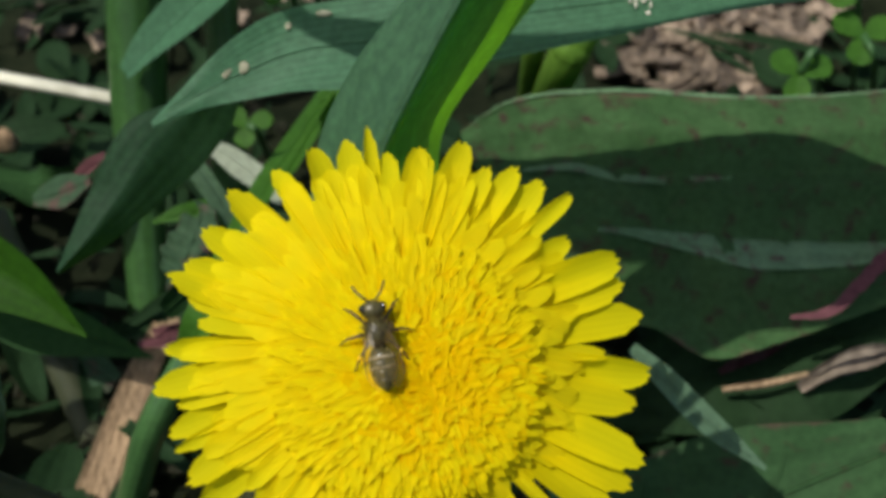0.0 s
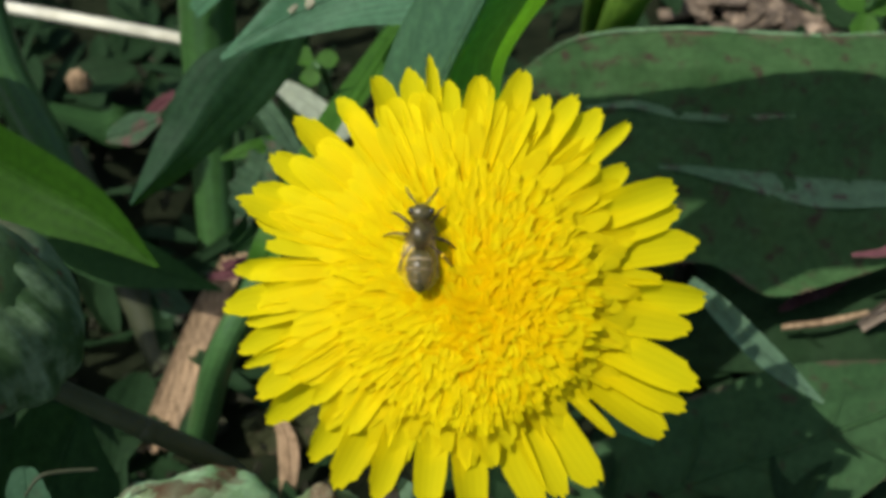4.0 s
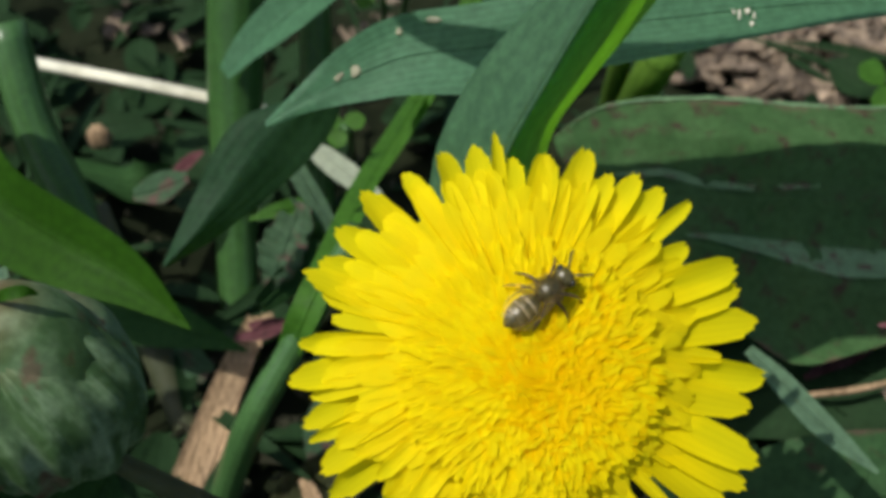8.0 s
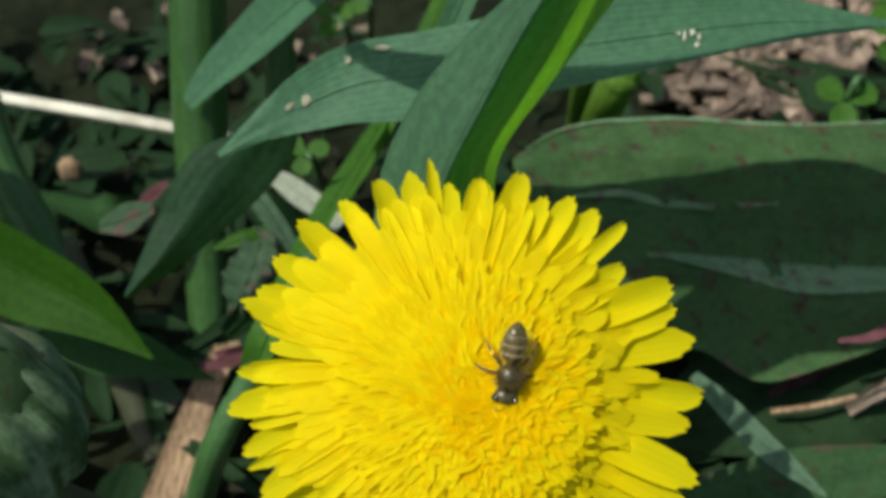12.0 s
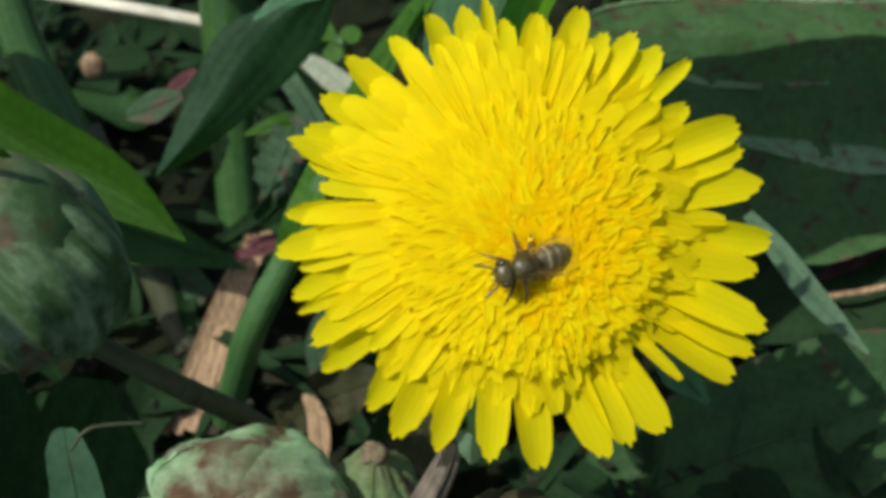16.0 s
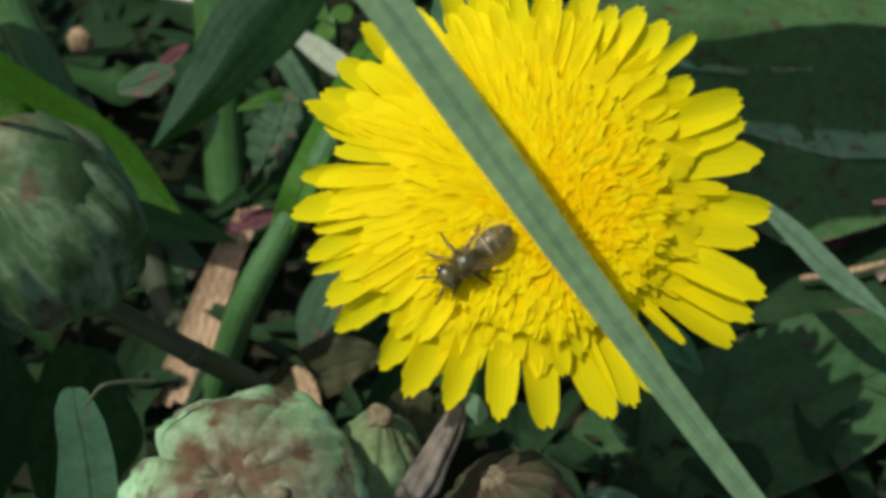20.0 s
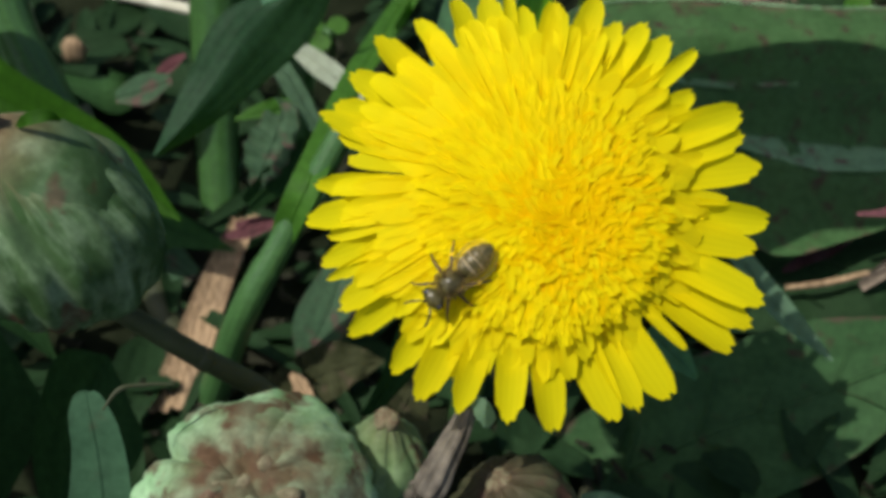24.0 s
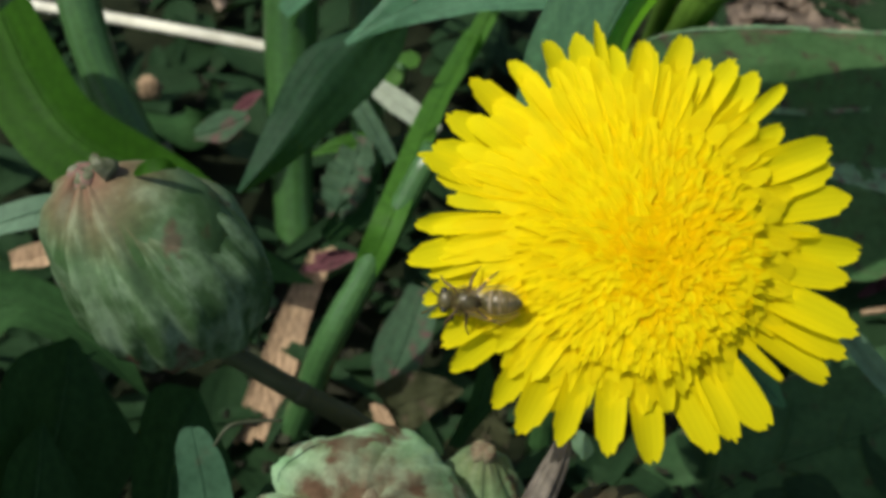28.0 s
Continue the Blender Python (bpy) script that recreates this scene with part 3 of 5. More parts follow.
def petal_mesh(name, length, width, teeth, cup, droop, mat, seed):
    """A strap-shaped ray floret along +x from the origin, five-toothed at its tip."""
    rng = random.Random(seed)
    bm = bmesh.new()
    uvl = bm.loops.layers.uv.new("UVMap")
    along, across = 9, 6
    tooth = [rng.uniform(0.2, 1.0) for _ in range(across + 1)]
    rows = []
    for i in range(along + 1):
        v = i / along
        prof = (0.36 + 0.64 * min(1, v * 1.7) ** 0.8) * (1 - 0.42 * max(0, (v - 0.72) / 0.28) ** 2.0)
        row = []
        for j in range(across + 1):
            s = 2 * j / across - 1
            x = v * length
            if i == along:
                x -= teeth * tooth[j] * (0.5 if j % 2 else 1.0) + 0.22 * width * s * s
            z = cup * width * (s * s - 0.4) * (1 - 0.5 * v) + droop * length * v * v + 0.02 * width * math.sin(7 * v + seed) * s
            y = s * width / 2 * prof + 0.05 * length * math.sin(seed * 2.1) * v * v
            row.append(bm.verts.new((x, y, z)))
        rows.append(row)
    for i in range(along):
        for j in range(across):
            f = bm.faces.new((rows[i][j], rows[i][j + 1], rows[i + 1][j + 1], rows[i + 1][j]))
            for lo, (ii, jj) in zip(f.loops, ((i, j), (i, j + 1), (i + 1, j + 1), (i + 1, j))):
                lo[uvl].uv = (jj / across, ii / along)
    me = bpy.data.meshes.new(name)
    bm.to_mesh(me)
    bm.free()
    me.polygons.foreach_set("use_smooth", [True] * len(me.polygons))
    me.materials.append(mat)
    return me


def dome(r):
    """Height of the head's surface over its rim plane, r metres from its axis."""
    return 0.0042 * (1 - (r / 0.0216) ** 2)


# direction (degrees) and reach (mm) of each ray of the outer ring
RIM = ((112, 19.5), (104, 19.3), (97, 20.4), (85, 18.9), (72, 20.3), (64, 19), (56, 20.5), (48, 20.9), (42, 22.1), (33, 19.7), (25, 23), (18, 22.6), (10, 23.7),
       (3, 20.1), (-4, 24.4), (-12, 23), (-21, 25.3), (-27, 25.3), (-33, 25), (-42, 21.1), (-53, 23.6), (-62, 22.9), (-69, 22.9), (-81, 22.5), (-93, 21.5),
       (-105, 21.4), (-115, 21.9), (-125, 20.9), (-139, 21.1), (-147, 20.6), (-153, 20.1), (-159, 20.1), (-171, 20.5), (-179, 19.4), (165, 20.2), (157, 19.3), (148, 19.7), (137, 20.1), (124, 18.1))
THIN = {97: 0.5, 42: 0.6, 3: 0.7, -42: 0.45, -153: 0.6}


def build_dandelion():
    rng = random.Random(11)
    dandelion = new("dandelion")
    dandelion.empty_display_size = 0.01
    dandelion.matrix_world = HEAD
    tagged(dandelion, "yellow dandelion in full bloom with toothed petals", "flower")
    wide = [petal_mesh("petal", 1.0, 0.168, 0.06, 0.24, -0.06, PETAL, s) for s in range(7)]
    mid = [petal_mesh("petal", 1.0, 0.125, 0.06, 0.06, -0.07, PETAL, s + 20) for s in range(6)]
    inner = [petal_mesh("floret", 1.0, 0.150, 0.09, 0.04, -0.10, FLORET, s + 40) for s in range(6)]
    deep = [petal_mesh("floret", 1.0, 0.18, 0.08, 0.08, -0.10, FLORET_DEEP, s + 60) for s in range(5)]

    def ray(meshes, name, ang, r_tip, h_tip, r_base, h_base, wscale, roll, offset=Vector((0, 0, 0))):
        """One ray from its base near the axis to its tip."""
        a = radians(ang)
        d = Vector((math.cos(a), math.sin(a), 0))
        base, tip = d * r_base + Vector((0, 0, h_base)), d * r_tip + Vector((0, 0, h_tip))
        x = tip - base
        ln = x.length
        x.normalize()
        y = Vector((0, 0, 1)).cross(x).normalized()
        z = x.cross(y)
        m = Matrix((x, y, z)).transposed().to_4x4() @ pose(0, 0, 0, roll, 0, 0)
        m.translation = base + offset
        ob = new(name, meshes[rng.randrange(len(meshes))])
        ob.parent = dandelion
        ob.matrix_basis = m @ Matrix.Diagonal((ln, ln * wscale, ln, 1))

    for ang, r in RIM:
        r /= 1000
        ray(wide, "petal", ang, r + 0.0003, rng.uniform(-0.0007, 0.0006) + 0.0022, 0.0045, 0.0002, THIN.get(ang, 1.0) * rng.uniform(0.93, 1.1), rng.uniform(-22, 22))
    golden = 137.5
    # rings: count, reach, spread of reach, lift over the dome, width, meshes
    rings = ((26, 0.0186, 0.0012, 0.0003, 0.95, wide), (34, 0.0173, 0.0014, 0.0004, 0.95, wide), (46, 0.0162, 0.0020, 0.0004, 1.35, mid), (58, 0.0148, 0.0024, 0.0004, 1.3, mid), (60, 0.0135, 0.0026, 0.0004, 1.3, mid),
             (48, 0.0124, 0.0020, 0.0004, 1.1, inner), (46, 0.0110, 0.0018, 0.0003, 1.1, inner), (40, 0.0094, 0.0014, 0.0003, 1.1, inner), (32, 0.0076, 0.0010, 0.0007, 0.9, deep), (24, 0.0058, 0.0008, 0.0005, 0.9, deep))
    for k, (count, reach, spread, lift, w, meshes) in enumerate(rings):
        shift = max(0.0, 1 - reach / 0.016)
        for i in range(count):
            ang = (i + rng.uniform(-0.35, 0.35)) * 360 / count + k * golden
            r = reach + rng.uniform(-spread, spread)
            rb = max(0.0003, r * (0.38 if k < 5 else 0.3 if k < 8 else 0.55))
            off = Vector((0.0042, -0.0054, 0)) * shift
            a = radians(ang)
            r_true = 0.5 * (r + math.hypot(r * math.cos(a) + off.x, r * math.sin(a) + off.y))
            ray(meshes, "petal" if k < 5 else "floret", ang, r, dome(r_true) + lift + (rng.uniform(-0.00012, 0.00016) if k > 1 else rng.uniform(-0.0003, 0.0003)), rb, dome(rb) - (0.0004 if k < 8 else 0.0010), w * rng.uniform(0.95, 1.25), rng.uniform(-5, 5),
                offset=off)
    # the packed tips of the inner florets
    verts, faces, uvs, shade = [], [], [], []
    count = 1000
    for i in range(count):
        r = 0.0105 * math.sqrt((i + 0.5) / count)
        a = i * 2.39996 + rng.uniform(-0.1, 0.1)
        out = Vector((math.cos(a), math.sin(a), 0))
        near = 1 - r / 0.0105
        ctr = Vector((0.0042, -0.0054, 0)) * max(0.0, 1 - r / 0.016)
        yaw = a + rng.gauss(0, 0.20 + 1.6 * near ** 2)
        d = Vector((math.cos(yaw), math.sin(yaw), 0))
        side = Vector((-d.y, d.x, 0))
        ln, wd = rng.uniform(0.0048, 0.0082) * (1.2 - 0.8 * near), rng.uniform(0.0007, 0.0012) * (1.2 - 0.3 * near)
        c = out * r + ctr
        c += Vector((0, 0, dome(0.5 * (r + c.length)) + 0.0005 * near + 0.0001 + rng.uniform(-0.00012, 0.00014)))
        rise = rng.uniform(-0.04, 0.04) + 0.16 * near
        k0 = len(verts)
        for ii in range(4):
            v = ii / 3
            for jj in range(4):
                s = jj / 1.5 - 1
                w = wd / 2 * (0.7 + 0.3 * v) * (1 - 0.35 * max(0, v - 0.6) / 0.4)
                tooth = rng.uniform(0, 0.12) if ii == 3 else 0
                verts.append(c + d * ln * (v - 0.7 - tooth) + side * s * w + Vector((0, 0, ln * (v - 0.7) * (rise - 0.10 * (1 - near)) - 0.0002 * (1 - v) + 0.00012 * s * s)))
        shade.append(1 if rng.random() < 1.25 - (c - Vector((0.0045, -0.0022, c.z))).length / 0.0068 else 0)
        for ii in range(3):
            for jj in range(3):
                q = k0 + ii * 4 + jj
                faces.append((q, q + 1, q + 5, q + 4))
                uvs += [(jj / 3, ii / 3), ((jj + 1) / 3, ii / 3), ((jj + 1) / 3, (ii + 1) / 3), (jj / 3, (ii + 1) / 3)]
    me = bpy.data.meshes.new("floret_bed")
    me.from_pydata(verts, [], faces)
    me.uv_layers.new(name="UVMap").data.foreach_set("uv", [x for q in uvs for x in q])
    me.polygons.foreach_set("use_smooth", [True] * len(me.polygons))
    me.materials.append(FLORET_BED)
    me.materials.append(FLORET_DEEP)
    me.polygons.foreach_set("material_index", [q for q in shade for _ in range(9)])
    bed = new("floret_bed", me)
    bed.parent = dandelion
    tagged(bed, "packed golden tips of the inner florets", kind="stuff")
    # plain dome added under the florets so their gaps show yellow, not dark
    bm = bmesh.new()
    tip = bm.verts.new((0.0042, -0.0054, 0.0040))
    last = None
    for r in (0.002, 0.004, 0.006, 0.008, 0.010, 0.0125):
        ring = [bm.verts.new((r * math.cos(0.1309 * k) + 0.0042 * (1 - r / 0.016), r * math.sin(0.1309 * k) - 0.0054 * (1 - r / 0.016), dome(r) - 0.0010 - (0.0016 if r > 0.012 else 0) + rng.uniform(-0.0001, 0.0001))) for k in range(48)]
        for k in range(48):
            bm.faces.new((tip, ring[k], ring[(k + 1) % 48]) if last is None else (last[k], ring[k], ring[(k + 1) % 48], last[(k + 1) % 48]))
        last = ring
    part("floret_base", bm, FLORET, dandelion, "golden dome filling the gaps between the florets")
    # receptacle, bracts and stalk
    bm = bmesh.new()
    prof = ((0.0022, -0.0165), (0.0042, -0.0150), (0.0055, -0.0115), (0.0056, -0.0075), (0.0050, -0.0035), (0.0030, -0.0022))
    tube([(0, 0, z) for r, z in prof], [r for r, z in prof], 14, 20, ribs=0.05, rib_count=10, bm=bm)
    part("receptacle", bm, BRACT, dandelion, "pale green receptacle under the petals")
    for k in range(14):
        a = k * 2 * math.pi / 14
        d, e = np.array((math.cos(a), math.sin(a), 0)), rng.uniform(0.8, 1.15)
        pts = [d * 0.0045 + np.array((0, 0, -0.0150)), d * 0.0061 + np.array((0, 0, -0.0100)), d * 0.0070 * e + np.array((0, 0, -0.0050)), d * 0.0088 * e + np.array((0, 0, -0.0022))]
        part("bract", sheet(pts, [0.0018, 0.0026, 0.0020, 0.0003], d, 0.1, 9, 4, seed=k), BRACT, dandelion)
    inv = HEAD.inverted()
    stalk = [inv @ Vector(p) for p in [HEAD @ Vector((0, 0, -0.0155)), (-0.0015, 0.0190, 0.048), (-0.0030, 0.0240, 0.026), (-0.0040, 0.0255, -0.002)]]
    part("stalk", tube([tuple(p) for p in stalk], [0.0021, 0.0020, 0.0021, 0.0024], 18, 12), STEM, dandelion, "smooth pale green hollow flower stalk")


build_dandelion()


# ---- bee ----
BEE_LEGS = []


def build_bee():
    """A small bee, head along +x, 7.6 mm long."""
    bee = new("bee")
    BEE_LEGS.clear()
    tagged(bee, "small dark bee with pale striped abdomen on the flower", "bee")
    mm = 0.00103
    head = part("head", ball(0.85 * mm, 1.05 * mm, 0.85 * mm, (2.75 * mm, 0, 0.2 * mm), 16, 12), BEE_DARK, bee)
    for s in (-1, 1):
        part("eye", ball(0.42 * mm, 0.34 * mm, 0.6 * mm, (2.9 * mm, 0.85 * s * mm, 0.3 * mm), 12, 8), BEE_EYE, head)
        part("antenna", tube([(3.4 * mm, 0.3 * s * mm, 0.4 * mm), (3.9 * mm, 0.75 * s * mm, 0.75 * mm), (4.5 * mm, 1.15 * s * mm, 0.35 * mm), (5.0 * mm, 1.35 * s * mm, 0.1 * mm)],
                             [0.09 * mm, 0.1 * mm, 0.11 * mm, 0.09 * mm], 10, 6), BEE_DARK, head, "thin dark elbowed antenna")
        part("mandible", tube([(3.3 * mm, 0.35 * s * mm, -0.3 * mm), (3.7 * mm, 0.2 * s * mm, -0.5 * mm)], [0.15 * mm, 0.05 * mm], 4, 6), BEE_DARK, head)
    part("thorax", ball(1.25 * mm, 1.08 * mm, 1.05 * mm, (0.9 * mm, 0, 0.35 * mm), 20, 14, bump=0.06), BEE_DARK, bee, "dark shiny thorax")
    # abdomen in overlapping rings, each with a pale hair band at its rear edge
    prof = [(-0.3, 0.5), (-0.7, 0.88), (-1.4, 1.10), (-2.2, 1.12), (-3.0, 0.96), (-3.6, 0.64), (-4.05, 0.12)]
    for k in range(len(prof) - 1):
        (x0, r0), (x1, r1) = prof[k], prof[k + 1]
        z0, z1 = 0.15 - 0.05 * k, 0.15 - 0.05 * (k + 1)
        seg = part("abdomen_ring", tube([(x0 * mm, 0, z0 * mm), ((x0 + x1) / 2 * mm, 0, (z0 + z1) / 2 * mm), (x1 * mm, 0, z1 * mm)],
                                        [r0 * mm, (r0 + r1) / 2 * 1.06 * mm, r1 * mm], 6, 20, 0.88), BEE_DARK, bee)
        if 1 <= k <= 4:
            part("hair_band", tube([((x1 + (0.46 if k > 2 else 0.28)) * mm, 0, z1 * mm), ((x1 + 0.02) * mm, 0, z1 * mm)], [(r1 * 0.72 + r0 * 0.28) * 1.05 * mm, r1 * 1.05 * mm], 3, 20, 0.88), BEE_BAND, seg, "pale grey hair band")
    for s in (-1, 1):
        w = part("forewing", sheet([(0.9 * mm, 0.7 * s * mm, 1.25 * mm), (-0.6 * mm, 0.95 * s * mm, 1.5 * mm), (-2.6 * mm, 0.85 * s * mm, 1.35 * mm), (-3.9 * mm, 0.7 * s * mm, 1.0 * mm)],
                                   [0.3 * mm, 1.1 * mm, 1.6 * mm, 0.4 * mm], (0, 0.25 * s, 1), 0.05, 12, 5), WING, bee, "clear smoky folded wing")
        part("wing_vein", tube([(0.9 * mm, 0.8 * s * mm, 1.27 * mm), (-0.8 * mm, 1.4 * s * mm, 1.4 * mm), (-2.8 * mm, 1.55 * s * mm, 1.25 * mm)], [0.05 * mm, 0.05 * mm, 0.03 * mm], 8, 5), BEE_LEG, w)
        for k, (x, ang) in enumerate(((1.7, 40), (0.9, 95), (0.2, 140))):
            a = radians(ang)
            d = np.array((math.cos(a), s * math.sin(a), 0)) * mm
            o = np.array((x * mm, 0.75 * s * mm, -0.4 * mm))
            leg = part("leg", tube([o, o + d * 0.8 + np.array((0, 0, 0.25 * mm)), o + d * 1.7 + np.array((0, 0, -0.1 * mm)), o + d * 2.5 + np.array((-0.25 * mm, 0, -0.75 * mm))],
                                   [0.13 * mm, 0.15 * mm, 0.11 * mm, 0.05 * mm], 12, 6), BEE_LEG, bee)
            BEE_LEGS.append((leg, Vector(o), s, (k + (s > 0)) % 2 * math.pi))
            if k == 2:
                part("pollen", ball(0.26 * mm, 0.18 * mm, 0.2 * mm, tuple(o + d * 1.5 + np.array((0, 0, 0.02 * mm))), 8, 6, bump=0.3, seed=s), POLLEN, leg, "yellow pollen on the hind leg")
    # short fuzz on the thorax
    rng = random.Random(3)
    bm = bmesh.new()
    for _ in range(320):
        p = Vector((rng.gauss(0, 1), rng.gauss(0, 1), abs(rng.gauss(0, 1)))).normalized()
        c = np.array((0.9 * mm + p.x * 1.2 * mm, p.y * 1.15 * mm, 0.35 * mm + p.z * 1.05 * mm))
        tube([c, c + np.array(p) * 0.35 * mm], [0.03 * mm, 0.012 * mm], 2, 3, bm=bm)
    tagged(part("fuzz", bm, BEE_FUR, bee, "short tawny fuzz"), kind="stuff")
    return bee


def bee_pose(u, v, heading, lift=0.3, nose=0.0):
    """The bee's pose at (u, v) mm on the flower head, heading in degrees from the head's own x."""
    r = math.hypot(u, v) / 1000
    up = Vector((2 * 0.0050 * u / 1000 / 0.022 ** 2, 2 * 0.0050 * v / 1000 / 0.022 ** 2, 1)).normalized()
    fwd = Vector((math.cos(radians(heading)), math.sin(radians(heading)), 0))
    fwd = (fwd - up * fwd.dot(up)).normalized()
    m = Matrix((fwd, up.cross(fwd), up)).transposed().to_4x4() @ pose(0, 0, 0, 0, -nose, 0)
    m.translation = Vector((u / 1000, v / 1000, dome(r) + lift / 1000 + 0.0012))
    return HEAD @ m


bee = build_bee()

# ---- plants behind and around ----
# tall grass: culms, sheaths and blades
big_grass = stem_thing("grass_plant", [(-0.0445, 0.0555, -0.0020), (-0.0463, 0.0706, 0.0148), (-0.0462, 0.0849, 0.0380), (-0.0444, 0.0960, 0.0663)], [0.0032, 0.0035, 0.0046, 0.0043], STEM_SHADED,
           "thick upright green grass culm with a lit edge", "grass plant", "grass plants", around=14, nodes=1)
stem_thing("grass_plant", [(-0.03522, 0.08265, 0.00000), (-0.03515, 0.09094, 0.02036), (-0.03523, 0.09922, 0.03874), (-0.03517, 0.10695, 0.05799)], [0.00301, 0.00301, 0.00271, 0.00242], STEM_SHADED,
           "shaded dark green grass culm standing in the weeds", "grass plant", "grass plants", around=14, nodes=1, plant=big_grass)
leaf_thing("grass_plant", [(-0.04611, 0.07821, 0.04074), (-0.04032, 0.08093, 0.04608), (-0.03187, 0.08292, 0.05340), (-0.01996, 0.08311, 0.06445)], [0.00264, 0.00661, 0.00819, 0.00823], LEAF_BLUE,
           "bluish green grass blade rising from the culm", "grass plant", face=(-0.5, -0.6, 0.6), group="grass plants", fold=0.35, plant=big_grass)
leaf_thing("grass_plant", [(-0.0319, 0.0443, 0.0602), (-0.0266, 0.0467, 0.0628), (-0.0202, 0.0496, 0.0648), (-0.0144, 0.0517, 0.0661), (-0.0054, 0.0530, 0.0670), (0.0053, 0.0553, 0.0684), (0.0193, 0.0573, 0.0698), (0.0357, 0.0593, 0.0711), (0.0518, 0.0594, 0.0712)],
           [0.0010, 0.0036, 0.0083, 0.0112, 0.0119, 0.0105, 0.0093, 0.0066, 0.0007], LEAF_BLUE,
           "long arching bluish green grass blade with pale flecks", "grass plant", group="grass plants", face=(0.0, -0.55, 0.83), rib=0.00014, fold=0.12, along=44, ripple=0.0006, waves=2, plant=big_grass)
base = tuple(big_grass.location)
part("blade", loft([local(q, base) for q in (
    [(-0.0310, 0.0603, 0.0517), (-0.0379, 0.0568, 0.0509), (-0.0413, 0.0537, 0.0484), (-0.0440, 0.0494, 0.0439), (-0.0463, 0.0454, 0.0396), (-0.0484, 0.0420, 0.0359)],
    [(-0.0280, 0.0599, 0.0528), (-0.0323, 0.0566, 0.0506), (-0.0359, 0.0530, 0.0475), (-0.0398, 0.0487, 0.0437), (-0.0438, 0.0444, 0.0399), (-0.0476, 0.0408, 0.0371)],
    [(-0.0250, 0.0626, 0.0515), (-0.0262, 0.0594, 0.0475), (-0.0300, 0.0552, 0.0438), (-0.0356, 0.0506, 0.0406), (-0.0419, 0.0458, 0.0374), (-0.0479, 0.0420, 0.0355)])], 30, 6, 0.0004, 150), LEAF_HANG_SHADE, big_grass, "shaded end of a bent grass blade hanging down")
# last three points of each line: unseen end, bent to shade the dock leaf
BLADE_EDGE = [(-0.0141, 0.0238, 0.0561), (-0.0111, 0.0270, 0.0646), (-0.0096, 0.0300, 0.0719), (-0.0061, 0.0326, 0.0790), (-0.0017, 0.0342, 0.0847), (0.0038, 0.0356, 0.0902), (0.0091, 0.0363, 0.0942), (0.0201, 0.0343, 0.1102), (0.0351, 0.0373, 0.1222), (0.0531, 0.0423, 0.1262)]
BLADE_RIDGE = [(-0.0070, 0.0177, 0.0632), (-0.0044, 0.0207, 0.0710), (-0.0021, 0.0232, 0.0776), (0.0008, 0.0253, 0.0834), (0.0034, 0.0271, 0.0885), (0.0068, 0.0290, 0.0944), (0.0102, 0.0301, 0.0982), (0.0212, 0.0281, 0.1142), (0.0362, 0.0311, 0.1262), (0.0542, 0.0361, 0.1302)]
BLADE_FAR = [(0.0003, 0.0331, 0.0464), (0.0022, 0.0369, 0.0555), (0.0028, 0.0406, 0.0638), (0.0073, 0.0430, 0.0713), (0.0117, 0.0449, 0.0775), (0.0156, 0.0468, 0.0833), (0.0177, 0.0483, 0.0876), (0.0287, 0.0463, 0.1036), (0.0437, 0.0493, 0.1156), (0.0617, 0.0543, 0.1196)]
base = BLADE_RIDGE[0]
broad = thing("grass_plant", base, "broad green grass blade folded along its midrib", "grass plant", "grass plants")
part("blade", loft([local(q, base) for q in (BLADE_EDGE, BLADE_RIDGE, BLADE_FAR)], 44, 6, 0.0003, 160), LEAF_BROAD, broad)
part("midrib", tube(local(BLADE_RIDGE, base), [0.0003, 0.00028, 0.00026, 0.00025, 0.0002, 0.0002, 0.0002, 0.0002, 0.0002, 0.00015], 30, 6), LEAF_BROAD, broad)
leaf_thing("grass_plant", [(-0.08371, 0.06192, 0.05132), (-0.07898, 0.05510, 0.04463), (-0.07233, 0.04876, 0.03972), (-0.06241, 0.04531, 0.03519), (-0.05313, 0.04172, 0.03254), (-0.04454, 0.03693, 0.02870)], [0.01212, 0.01373, 0.01285, 0.01117, 0.00754, 0.00032], LEAF_BRIGHT,
           "bright green pointed leaf lit from above", "grass plant", group="grass plants", face=(-0.25, -0.6, 0.72), fold=0.45, along=24)
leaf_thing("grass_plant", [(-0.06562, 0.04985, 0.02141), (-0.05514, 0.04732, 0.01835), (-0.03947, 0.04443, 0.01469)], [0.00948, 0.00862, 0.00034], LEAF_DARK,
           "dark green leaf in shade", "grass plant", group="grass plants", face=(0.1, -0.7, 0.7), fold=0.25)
stem_thing("grass_plant", [(-0.06130, 0.05412, 0.01401), (-0.06831, 0.06136, 0.02671), (-0.07394, 0.06774, 0.03717), (-0.07816, 0.07638, 0.04972)], [0.00273, 0.00303, 0.00316, 0.00327], STEM,
           "leaning dark green grass culm with a lit edge", "grass plant", "grass plants", around=14)
stem_thing("grass_plant", [(-0.04694, 0.03531, -0.00277), (-0.05271, 0.04380, 0.00611), (-0.05896, 0.05289, 0.01563), (-0.06568, 0.06258, 0.02578)], [0.00241, 0.00232, 0.00223, 0.00196], STEM_DARK,
           "leaning dark green stem behind the buds", "grass plant", "grass plants", around=12)
